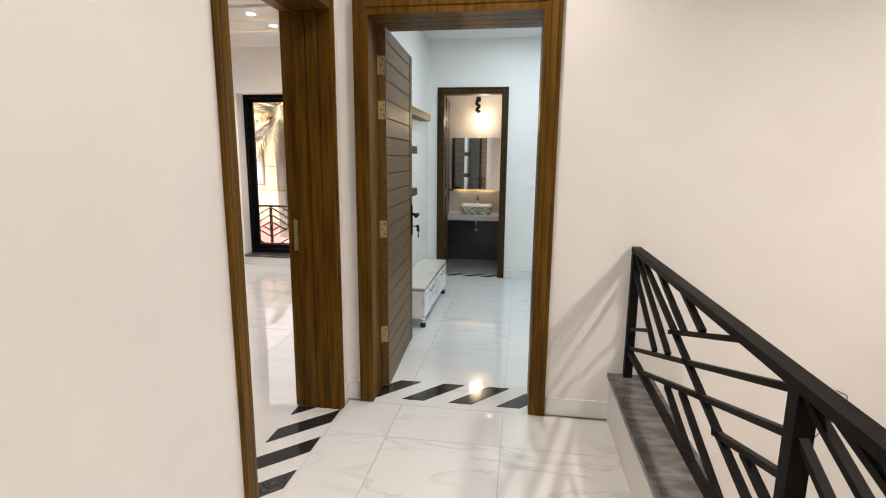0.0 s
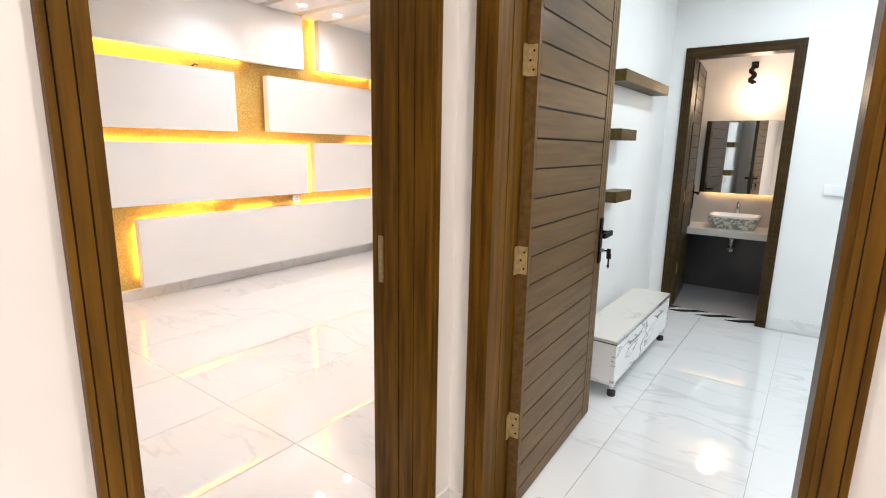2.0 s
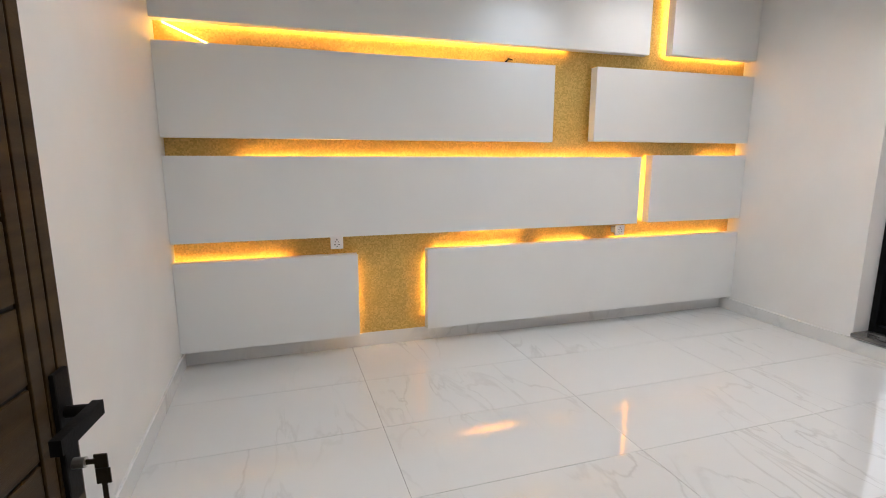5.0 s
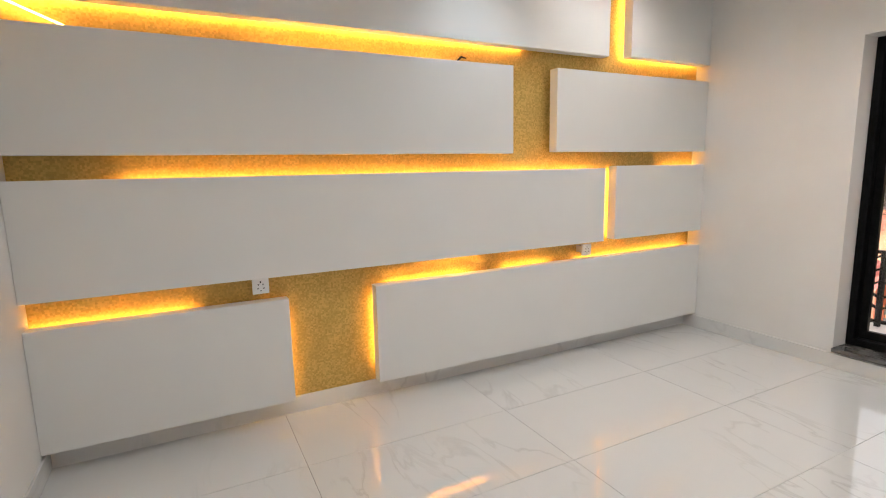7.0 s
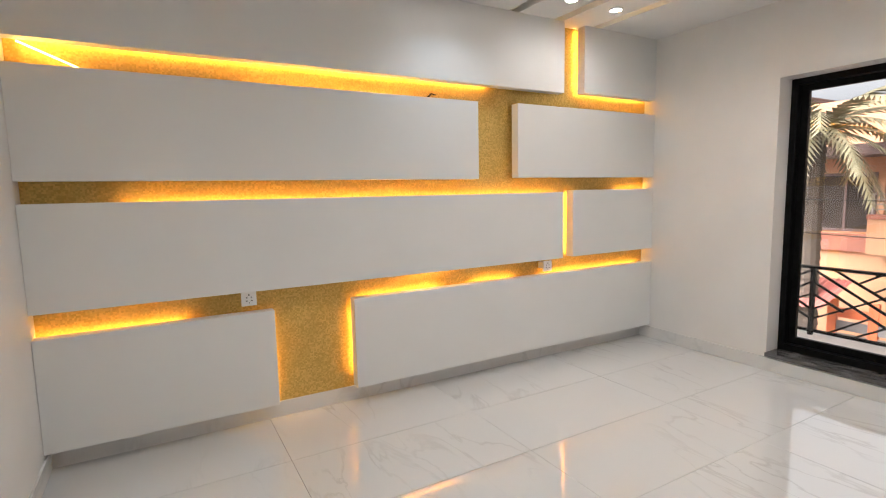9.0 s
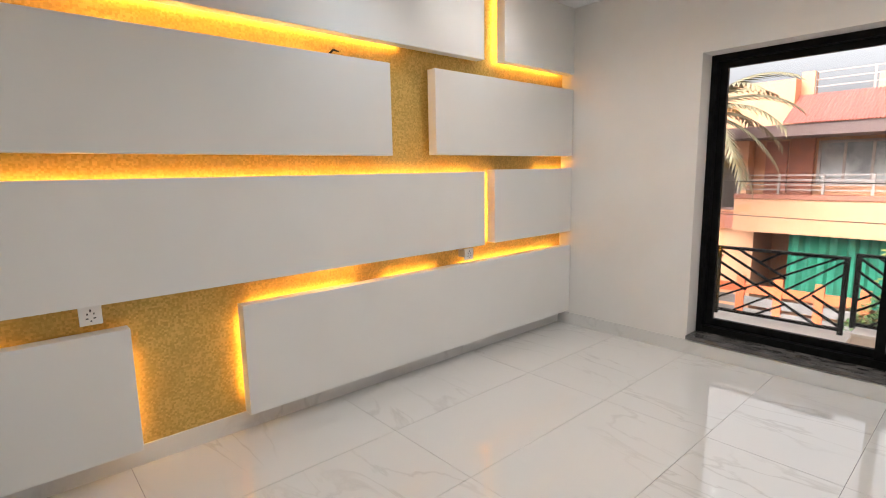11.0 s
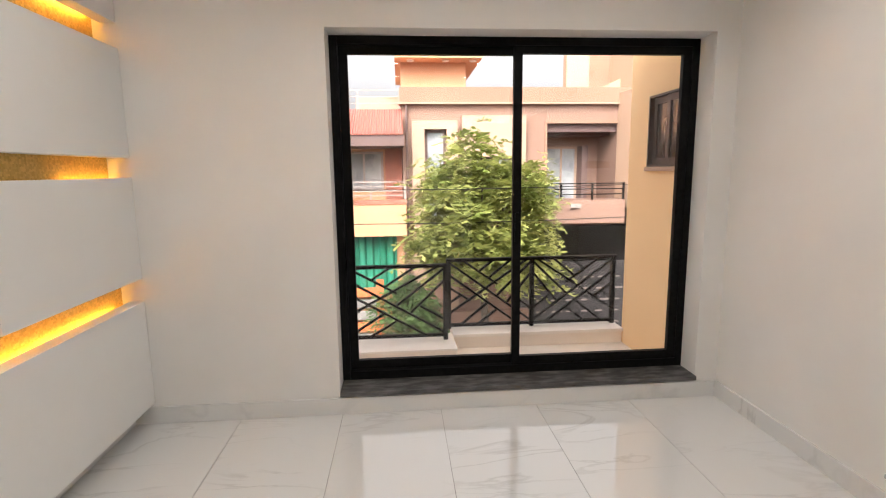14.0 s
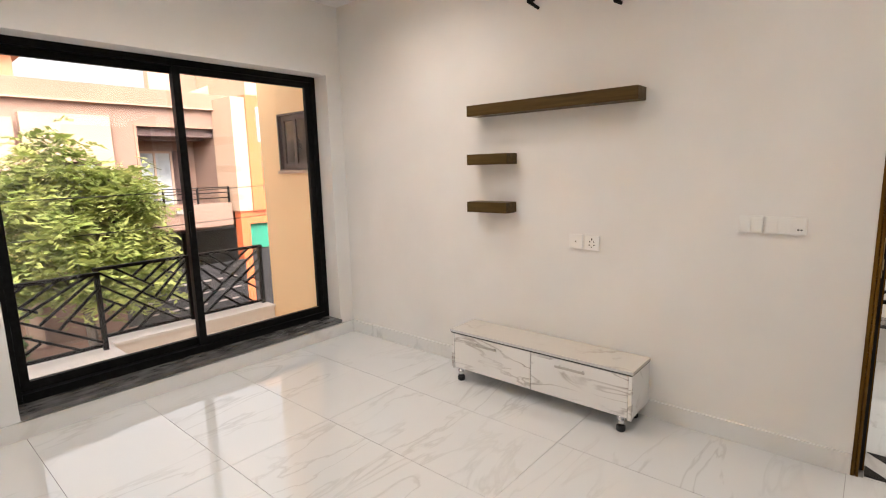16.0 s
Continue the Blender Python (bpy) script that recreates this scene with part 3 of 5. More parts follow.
STRIPS = [(YS + 0.05, 4.45, 2.197, 2.207), (2.75, 3.88, 2.012, 2.022), (5.385, 6.18, 2.214, 2.224), (5.386, 5.396, 2.24, ZC - 0.02),
          (2.1, 5.12, 1.350, 1.360), (5.85, 6.2, 1.364, 1.374), (5.276, 5.286, 0.87, 1.38),
          (YS + 0.02, 2.35, 0.672, 0.682), (3.42, 4.05, 0.680, 0.690), (4.3, 4.72, 0.684, 0.694), (5.0, 6.15, 0.682, 0.692), (3.70, 4.15, 0.872, 0.882),
          (2.772, 2.782, 0.16, 0.62), (3.366, 3.376, 0.20, 0.64)]
for y0, y1, z0, z1 in STRIPS:
    tagged(part("led_strip", boxes((X0, X1, y0, y1, z0, z1)), M_LED), "warm glowing strip light behind a wall panel", "strip light", "strip lights of the gold wall")


def outlet(name, m, label, kind="socket", w=0.085, h=0.085, group=""):
    """Plate in local x (width) and z, facing local -y."""
    t = thing(name, label, "socket" if kind == "socket" else "switch", group)
    t.matrix_world = m
    t.scale.y = 1.5
    part("plate", boxes((-w / 2, w / 2, -0.010, 0.0, -h / 2, h / 2), bevel=0.003), M_PLASTIC, t)
    if kind == "socket":
        for dx, dz, pw, ph in ((0, 0.022, 0.006, 0.012), (-0.014, -0.012, 0.010, 0.005), (0.014, -0.012, 0.010, 0.005), (-0.012, 0.008, 0.005, 0.008), (0.012, 0.008, 0.005, 0.008), (0, -0.024, 0.006, 0.006)):
            part("slot", boxes((dx - pw / 2, dx + pw / 2, -0.0108, -0.0102, dz - ph / 2, dz + ph / 2)), M_RUBBER_SHADE, t)
    elif kind == "point":
        bm = bmesh.new()
        cyl(bm, (0, -0.0102, 0), (0, -0.0115, 0), 0.004, n=10)
        part("port", bm, M_RUBBER_SHADE, t)
    else:
        n = 2 if w < 0.12 else 3
        for k in range(n):
            c = -w / 2 + w * (k + 0.5) / n
            part("rocker", boxes((c - w / n / 2 + 0.004, c + w / n / 2 - 0.004, -0.0135, -0.0102, -h / 2 + 0.008, h / 2 - 0.008), bevel=0.001), M_PLASTIC, t)
        if w > 0.12:
            for dx in (w / 2 - 0.03, w / 2 - 0.018):
                part("slot", boxes((dx - 0.004, dx + 0.004, -0.0142, -0.0137, -0.018, -0.012)), M_RUBBER_SHADE, t)


outlet("wall_socket", pose(XP - 0.035, 2.683, 0.802, 0, 0, 90), "white power socket set in the gold strip", h=0.085, group="gold wall sockets")
outlet("wall_socket", pose(XP - 0.035, 4.989, 0.790, 0, 0, 90), "white power socket set in the gold strip", h=0.085, group="gold wall sockets")
solid("socket_base", boxes((XG + 0.0065, XP - 0.036, 2.66, 2.70, 0.775, 0.825)), M_PLASTIC, "white back box of a wall socket", "socket box", "thing")
solid("socket_base", boxes((XG + 0.0065, XP - 0.036, 4.97, 5.01, 0.765, 0.815)), M_PLASTIC, "white back box of a wall socket", "socket box", "thing")
outlet("wall_socket", pose(XR, 3.985 + 0.02, 0.962, 0, 0, -90), "white multi-pin power socket on the white wall", group="wall outlets")
outlet("aerial_outlet", pose(XR, 4.105 + 0.0, 0.966, 0, 0, -90), "white aerial outlet beside the socket", "point", group="wall outlets")
outlet("light_switch", pose(XR, 3.216, 1.115, 0, 0, -90), "white light switch plate near the door", "switch", 0.10, 0.082, "switch plates")
outlet("light_switch", pose(XR, 3.078, 1.113, 0, 0, -90), "wide white switch plate with socket near the door", "switch", 0.158, 0.082, "switch plates")
outlet("light_switch", pose(0.48, YB, 1.12, 0, 0, 0), "wide white switch plate beside the bathroom door", "switch", 0.158, 0.082, "switch plates")
outlet("wall_socket", pose(XB, 4.55, 0.98, 0, 0, 90), "white power socket above the console", group="wall outlets")


# ---- window ----
w = tagged(new("window_1"), "large black aluminium sliding window above a granite sill", "window", kind="structure")
FY0, FY1 = YW + 0.160, YW + 0.255
for nm, d in (("frame", (WA, WA + 0.045, FY0, FY1, WZ0, WZ1)), ("frame", (WB - 0.045, WB, FY0, FY1, WZ0, WZ1)),
              ("frame", (WA + 0.0451, WB - 0.0451, FY0, FY1, WZ1 - 0.045, WZ1)), ("frame", (WA + 0.0451, WB - 0.0451, FY0, FY1, WZ0, WZ0 + 0.05))):
    part(nm, boxes(d, bevel=0.003), M_BLACK, w)
XM = -2.118
for s0, s1, sy, side in ((WA + 0.046, XM + 0.03, FY0 + 0.052, 0), (XM - 0.03, WB - 0.046, FY0 + 0.008, 1)):
    sash = part("sash", boxes((s0, s0 + 0.05, sy, sy + 0.035, WZ0 + 0.051, WZ1 - 0.046), (s1 - 0.05, s1, sy, sy + 0.035, WZ0 + 0.051, WZ1 - 0.046),
                              (s0 + 0.05, s1 - 0.05, sy, sy + 0.035, WZ0 + 0.051, WZ0 + 0.105), (s0 + 0.05, s1 - 0.05, sy, sy + 0.035, WZ1 - 0.09, WZ1 - 0.046)), M_BLACK, w)
    g = part("pane", boxes((s0 + 0.048, s1 - 0.048, sy + 0.014, sy + 0.019, WZ0 + 0.103, WZ1 - 0.088)), M_GLASS, sash)
    g.visible_shadow = False
    if side:
        part("latch", boxes((s0 + 0.012, s0 + 0.036, sy - 0.012, sy, 0.98, 1.16), bevel=0.003), M_BLACK, sash, "black window latch")
part("sill", boxes((WA + 0.0005, WB - 0.0005, YW - 0.022, FY1 - 0.002, 0.1095, 0.1375), bevel=0.004), M_GRANITE, w, "grey granite sill")


# ---- loose furniture ----
def tv_console(name, label, m, group=""):
    """Low console: local x is its length from 0 to 1.2, local y depth (0 back, -0.25 front)."""
    t = thing(name, label, "console", group)
    t.matrix_world = m
    L, D, z0, z1 = 1.21, 0.262, 0.086, 0.352
    part("body", boxes((0.0, L, -D + 0.02, 0.0, z0, z1 - 0.019), bevel=0.002), M_LACQ, t)
    part("top", boxes((-0.004, L + 0.004, -D - 0.004, 0.0, z1 - 0.018, z1), bevel=0.002), M_LACQTOP, t, "veined top, coloured beige for the wall it reflects")
    # black strip, slightly proud, imitates a shaded gap below the top
    part("shadow_gap", boxes((-0.0006, L + 0.0006, -D - 0.0036, -0.004, z1 - 0.0255, z1 - 0.0183)), M_RUBBER_SHADE, t, "black strip imitating the shaded gap under the top")
    part("edge_trim", boxes((-0.006, L + 0.006, -D - 0.0065, -D - 0.0042, z1 - 0.017, z1 - 0.002)), M_EDGE, t, "chrome edge trim")
    # dark board behind the drawers gives their gaps a painted shade
    part("front_recess", boxes((0.0185, L - 0.0185, -D + 0.0185, -D + 0.0198, z0 + 0.001, z1 - 0.0195)), M_RUBBER_SHADE, t, "dark board painting the shade between the drawers")
    for x0 in (0.0, L - 0.018):
        part("side_panel", boxes((x0, x0 + 0.018, -D - 0.003, -D + 0.0195, z0 - 0.006, z1 - 0.0185), bevel=0.001), M_LACQ, t)
    for k in range(2):
        a, b = (0.022, L / 2 - 0.0025) if k == 0 else (L / 2 + 0.0025, L - 0.022)
        f = part("drawer_front", boxes((a, b, -D, -D + 0.018, z0 + 0.004, z1 - 0.024), bevel=0.002), M_LACQ, t, "marble-look drawer front")
        part("edge_band", boxes((a, b, -D - 0.0015, -D - 0.0002, z1 - 0.030, z1 - 0.027), (a, a + 0.003, -D - 0.0015, -D - 0.0002, z0 + 0.006, z1 - 0.0305)), M_EDGE, f)
        c = a + (b - a) * 0.45
        bm = bmesh.new()
        bar(bm, (c - 0.09, -D - 0.026, z1 - 0.065), (c + 0.09, -D - 0.026, z1 - 0.065), 0.006, 0.012)
        for s in (-0.07, 0.07):
            cyl(bm, (c + s, -D - 0.001, z1 - 0.065), (c + s, -D - 0.025, z1 - 0.065), 0.004, n=8)
        part("handle", bm, M_STEEL, f, "satin steel bar handle")
    for x in (0.06, L - 0.06):
        for y in (-D + 0.022, -0.05):
            bm = bmesh.new()
            cyl(bm, (x, y, 0.034), (x, y, z0), 0.020)
            leg = part("leg", bm, M_CHROME, t, "chrome leg", True)
            bm = bmesh.new()
            lathe(bm, (x, y, 0), [(0.020, 0.0), (0.024, 0.005), (0.024, 0.03), (0.021, 0.0339)], 16)
            part("foot", bm, M_RUBBER_SHADE, leg, "black plastic foot")
    return t


tv_console("tv_console", "low white marble-look console with two drawers on chrome legs", pose(XR - 0.014, 4.862, 0, 0, 0, -90))
tv_console("tv_console", "low white marble-look console in the second bedroom", pose(XB + 0.075, 4.13, 0, 0, 0, 90))


def shelf(m, length, label, group, depth=0.118, h=0.068):
    t = tagged(part("wall_shelf", boxes((0, length, -depth, 0, 0, h), bevel=0.003), M_SHELF), label, "shelf", group)
    t.matrix_world = m


for y0, ln, z, lab in ((4.825, 1.095, 1.735, "long brown wooden floating shelf on the white wall"), (4.83, 0.31, 1.428, "short brown wooden floating shelf on the white wall"), (4.835, 0.31, 1.122, "short brown wooden floating shelf on the white wall")):
    shelf(pose(XR, y0, z, 0, 0, -90), ln, lab, "shelves above the console")
for y0, ln, z, lab in ((4.60, 1.02, 1.79, "long brown floating shelf in the second bedroom"), (4.60, 0.31, 1.445, "short brown floating shelf in the second bedroom"), (4.60, 0.31, 1.06, "short brown floating shelf in the second bedroom")):
    shelf(pose(XB, y0, z, 0, 0, 90), ln, lab, "shelves in the second bedroom")

# downlights
def downlight(x, y, z):
    t = thing("ceiling_downlight", "small round white recessed downlight, switched on", "downlight", "ceiling downlights", (x, y, z))
    bm = bmesh.new()
    lathe(bm, (0, 0, 0), [(0.055, 0.0), (0.055, -0.006), (0.045, -0.009), (0.040, -0.004), (0.040, 0.0)], 24)
    part("bezel", bm, M_PLASTIC, t)
    bm = bmesh.new()
    cyl(bm, (0, 0, -0.0045), (0, 0, -0.0065), 0.037, n=20)
    part("lens", bm, M_SPOT, t, "glowing lens")


for sx, sy in ROOM_SPOTS + [(-3.82, 4.02)]:
    downlight(sx, sy, ZC)


# ---- hall railing on its kerb ----
solid("stair_kerb", boxes((0.86, 1.06, YN, YD - 0.001, -0.3, 0.243)), M_HALL, "low cream plastered kerb along the stairwell", "kerb")
solid("kerb_coping", boxes((0.845, 1.075, YN, YD - 0.001, 0.2435, 0.268), bevel=0.004), M_GRANITE, "grey granite coping on the stair kerb", "coping")


def railing_panel(t, a, b, z0, z1, bw=0.026, flip=False):
    """Slanted bars between two upright posts a and b (x, y): three long fallers, with risers butting on either side."""
    ax, ay = a
    bx, by = b

    def P(u, v):
        u = 1 - u if flip else u
        return (ax + (bx - ax) * u, ay + (by - ay) * u, z0 + (z1 - z0) * v)

    nrm = Vector((by - ay, ax - bx, 0)).normalized()
    segs = [((0.0, 0.80), (0.30, 0.34)), ((0.0, 0.97), (0.42, 0.45)), ((0.05, 1.0), (1.0, 0.18)), ((0.25, 1.0), (0.52, 0.72)), ((0.46, 1.0), (0.63, 0.83)),
            ((0.0, 0.22), (0.22, 0.43)), ((0.42, 0.62), (0.84, 1.0)), ((0.0, 0.03), (1.0, 0.97)), ((0.17, 0.0), (1.0, 0.78)), ((0.74, 0.37), (1.0, 0.59)),
            ((0.43, 0.22), (0.66, 0.0)), ((0.54, 0.33), (0.86, 0.0)), ((0.86, 0.46), (1.0, 0.34))]
    for p, q in segs:
        bm = bmesh.new()
        bar(bm, P(*p), P(*q), bw * 0.68, bw * 0.8, nrm)
        part("slat", bm, M_IRON, t)


def railing(name, label, posts, zb, z0, z1, post=0.042, group="", flip=()):
    t = thing(name, label, "railing", group)
    for k, (x, y) in enumerate(posts):
        part("post", boxes((x - post / 2, x + post / 2, y - post / 2, y + post / 2, zb, z1 - 0.012), bevel=0.003), M_IRON, t)
    p, q = Vector((*posts[0], z1)), Vector((*posts[-1], z1))
    d = (q - p).normalized() * 0.02
    bm = bmesh.new()
    bar(bm, p - d, q + d, 0.045, 0.026)
    part("top_rail", bm, M_IRON, t)
    for k, (p, q) in enumerate(zip(posts, posts[1:])):
        bm = bmesh.new()
        bar(bm, (*p, z0), (*q, z0), 0.026, 0.026)
        part("bottom_rail", bm, M_IRON, t)
        railing_panel(t, p, q, z0, z1, flip=k in flip)
    return t


railing("stair_railing", "black iron railing with slanting bars on the stair kerb", [(0.945, 2.842), (0.945, 1.27), (0.945, -0.29), (0.945, -1.87)], 0.268, 0.41, 0.955)

# ---- bathroom fittings ----
M_STONE = mat("pale_stone_counter", (0.58, 0.55, 0.52), 0.3, 0, (0.52, 0.49, 0.46), 12)
M_CERAMIC = mat("white_ceramic", (0.82, 0.82, 0.81), 0.08)
M_PATTERN = mat("patterned_ceramic", (0.62, 0.60, 0.52), 0.15, 0, (0.26, 0.27, 0.22), 38, 3, 0, 80, (0.45, 0.55))
M_MIRROR = mat("mirror_silver", (0.9, 0.9, 0.9), 0.01, 1.0)
v = thing("bath_counter", "pale stone washbasin counter fixed to the bathroom wall", "counter", at=(0, 0, 0))
part("slab", boxes((XB + 0.001, 0.749, 6.72, YBB - 0.001, 0.605, 0.665), bevel=0.004), M_STONE, v)
bm = bmesh.new()
cyl(bm, (-0.24, 6.98, 0.60), (-0.24, 6.98, 0.47), 0.022)
cyl(bm, (-0.24, 6.98, 0.47), (-0.24, 6.98, 0.43), 0.032)
cyl(bm, (-0.24, 6.99, 0.45), (-0.24, YBB + 0.003, 0.45), 0.016)
part("waste_trap", bm, M_CHROME, v, "chrome bottle trap", True)
b = thing("wash_basin", "rectangular vessel basin with dark patterned sides and white bowl", "basin", at=(-0.24, 6.96, 0.665))
bm = bmesh.new()
for z, s in ((0, 0.82), (0.07, 0.94), (0.125, 1.0), (0.13, 1.0), (0.13, 0.93), (0.05, 0.80), (0.04, 0.2)):
    ring = []
    for k in range(32):
        a = k * math.tau / 32
        cx, sy = math.cos(a), math.sin(a)
        e = 0.35
        ring.append(bm.verts.new((0.215 * s * math.copysign(abs(cx) ** e, cx), 0.165 * s * math.copysign(abs(sy) ** e, sy), z)))
    if z > 0 or s < 0.5:
        for k in range(32):
            bm.faces.new((prev[k], prev[(k + 1) % 32], ring[(k + 1) % 32], ring[k]))
    prev = ring
bm.faces.new(prev)
part("bowl", bm, M_CERAMIC, b, "white glazed bowl", True)
bm = bmesh.new()
prev = None
for z, s in ((0.006, 0.835), (0.07, 0.948), (0.112, 1.004)):
    ring = []
    for k in range(32):
        a = k * math.tau / 32
        cx, sy = math.cos(a), math.sin(a)
        ring.append(bm.verts.new((0.217 * s * math.copysign(abs(cx) ** 0.35, cx), 0.167 * s * math.copysign(abs(sy) ** 0.35, sy), z)))
    if prev:
        for k in range(32):
            bm.faces.new((prev[k], prev[(k + 1) % 32], ring[(k + 1) % 32], ring[k]))
    prev = ring
part("patterned_band", bm, M_PATTERN, b, "olive patterned band", True)
tp = thing("basin_tap", "tall chrome mixer tap behind the basin", "tap", at=(-0.24, 7.165, 0.665))
bm = bmesh.new()
cyl(bm, (0, 0, 0), (0, 0, 0.20), 0.018)
bar(bm, (0, 0.01, 0.19), (0, -0.12, 0.175), 0.028, 0.018)
part("spout", bm, M_CHROME, tp)
bm = bmesh.new()
cyl(bm, (0, 0, 0.2005), (0, 0, 0.225), 0.020)
bar(bm, (0, 0, 0.232), (0, -0.07, 0.25), 0.022, 0.008)
part("lever", bm, M_CHROME, tp)
mi = thing("bath_mirror", "frameless square mirror glowing along its lower edge", "mirror", at=(-0.27, YBB - 0.03, 1.33))
part("glass", boxes((-0.34, 0.34, -0.006, 0.0, -0.35, 0.35), bevel=0.001), M_MIRROR, mi)
part("backing", boxes((-0.30, 0.30, 0.0005, 0.0295, -0.31, 0.31)), M_PLASTIC, mi)
part("led_strip", boxes((-0.29, 0.29, 0.008, 0.02, -0.325, -0.312)), M_LED_CEIL, mi)
wl = thing("bath_wall_lamp", "dark bronze scrolled wall lamp with a glowing glass globe", "wall lamp", at=(-0.2, YBB, 1.93))
bm = bmesh.new()
pts = [Vector((-0.06, -0.03, 0.26)), Vector((-0.06, -0.06, 0.24)), Vector((-0.085, -0.08, 0.20)), Vector((-0.04, -0.10, 0.16)), Vector((-0.08, -0.12, 0.11)), Vector((-0.03, -0.14, 0.08))]
for p, q in zip(pts, pts[1:]):
    cyl(bm, p, q, 0.02, n=10)
part("arm", bm, M_IRON, wl)
part("wall_plate", boxes((-0.09, -0.03, -0.028, 0.0, 0.23, 0.29), bevel=0.004), M_IRON, wl)
bm = bmesh.new()
lathe(bm, (0.0, -0.16, -0.02), [(0.02, -0.085), (0.06, -0.07), (0.088, -0.02), (0.09, 0.02), (0.07, 0.06), (0.03, 0.088)], 24)
part("globe", bm, emitter("lit_globe", (1.0, 0.78, 0.50), 5.0), wl, "glowing milky globe", True)

# pipe stubs left for an air conditioner
for y, z, ln in ((4.40, 2.36, 0.16), (3.88, 2.25, 0.07)):
    t = thing("pipe_stub", "insulated brown pipe stub poking out of the wall", "pipe stub", "pipe stubs", (XR, y, z))
    bm = bmesh.new()
    cyl(bm, (0.0, 0, 0.02), (-0.05, 0.01, 0.0), 0.012, n=10)
    cyl(bm, (-0.05, 0.01, 0.0), (-0.06, -ln * 0.4, -ln * 0.35), 0.011, 0.009, n=10)
    part("pipe", bm, M_IRON, t)


# ---- outside ----
M_GROUND = mat("dusty_asphalt", (0.16, 0.15, 0.14), 0.9, 0, (0.23, 0.21, 0.19), 0.8, 6, 0.3, 30)
M_CREAM = mat("cream_masonry_paint", (0.86, 0.585, 0.31), 0.8, 0, (0.81, 0.54, 0.28), 1.2, 4, 0.2, 60)
M_PEACH = mat("peach_masonry_paint", (0.64, 0.335, 0.185), 0.8, 0, (0.58, 0.30, 0.16), 0.9, 4, 0.2, 40)
M_MAUVE = mat("mauve_masonry_paint", (0.27, 0.160, 0.115), 0.85, 0, (0.235, 0.140, 0.100), 0.9, 4, 0.2, 40)
M_OFFWHITE = mat("offwhite_masonry_paint", (0.44, 0.290, 0.205), 0.8, 0, (0.395, 0.258, 0.180), 0.9, 4, 0.2, 40)
M_REDBRICK = mat("red_brick_paint", (0.42, 0.165, 0.105), 0.85, 0, (0.32, 0.12, 0.08), 6, 5, 0.3, 40)
M_AWNING = mat("red_sheet_roof", (0.50, 0.155, 0.125), 0.6, 0, (0.43, 0.13, 0.105), 2, 4)
M_BROWN = mat("brown_fascia", (0.16, 0.10, 0.085), 0.7, 0, (0.13, 0.08, 0.07), 2)
# dark colour stands in for shade inside porches and window slots
M_DARKIN = mat("painted_shade_plaster", (0.10, 0.09, 0.085), 0.9, 0, (0.07, 0.065, 0.06), 1.5)
# pale patches in the colour imitate reflections on the panes
M_FARGLASS = mat("far_glass_painted_reflections", (0.14, 0.16, 0.17), 0.05, 0, (0.46, 0.48, 0.48), 1.6, 3, spec=0.8)
M_RAILGREY = mat("grey_steel_rail", (0.38, 0.32, 0.285), 0.45, 0.2, (0.30, 0.25, 0.22), 8)
M_GREEN = mat("green_curtain_cloth", (0.014, 0.17, 0.10), 0.8, 0, (0.022, 0.25, 0.15), 4)
M_ORANGE = mat("orange_gate_paint", (0.72, 0.16, 0.05), 0.5, 0, (0.62, 0.14, 0.05), 3)
M_GATEGREY = mat("grey_gate_infill", (0.22, 0.20, 0.19), 0.5, 0, (0.18, 0.165, 0.155), 4)
M_BLACKGATE = mat("black_gate_steel", (0.022, 0.02, 0.02), 0.45, 0, (0.035, 0.03, 0.03), 5)
M_LEAF = mat("pale_green_leaf", (0.18, 0.225, 0.050), 0.6, 0, (0.44, 0.455, 0.145), 2.2, 3, spec=0.3)
lt = M_LEAF.node_tree            # thin leaves let light through
tr = lt.nodes.new("ShaderNodeBsdfTranslucent")
ms = lt.nodes.new("ShaderNodeMixShader")
ms.inputs[0].default_value = 0.42
lt.links.new(lt.nodes["Mix"].outputs[2], tr.inputs[0])
lt.links.new(lt.nodes["Principled BSDF"].outputs[0], ms.inputs[1])
lt.links.new(tr.outputs[0], ms.inputs[2])
lt.links.new(ms.outputs[0], lt.nodes["Material Output"].inputs[0])
M_LEAF2 = mat("dark_green_leaf", (0.05, 0.10, 0.03), 0.6, 0, (0.09, 0.15, 0.04), 3, 3, spec=0.3)
M_PALM = mat("dusty_palm_leaf", (0.15, 0.13, 0.065), 0.65, 0, (0.26, 0.22, 0.125), 3, 3)
M_BARK = mat("grey_brown_bark", (0.13, 0.095, 0.07), 0.9, 0, (0.08, 0.06, 0.045), 9, 5, 0.6, 30)
GZ = -3.5
solid("ground", boxes((-400, 400, YW + 0.3, 500, GZ - 0.3, GZ)), M_GROUND, "dusty grey street and open ground")
solid("house_base_wall", boxes((XG - 0.4, 0.86, YN - 0.4, YW + 0.25, GZ - 0.3, -0.21)), M_CREAM, "cream lower storey of the house", "wall")

M_DUSTPEACH = mat("dusty_peach_paint", (0.32, 0.175, 0.115), 0.85, 0, (0.28, 0.152, 0.10), 0.9, 4, 0.2, 40)
M_BALCONY = mat("pale_balcony_plaster", (0.76, 0.67, 0.58), 0.7, 0, (0.70, 0.61, 0.52), 2.5, 5, 0.2, 60)
M_SASH = mat("brown_window_paint", (0.060, 0.034, 0.024), 0.4, 0, (0.045, 0.026, 0.018), 6)
M_SMOKE = mat("smoky_window_glass", (0.035, 0.026, 0.021), 0.06, 0, (0.07, 0.055, 0.045), 3, 3, spec=0.6)
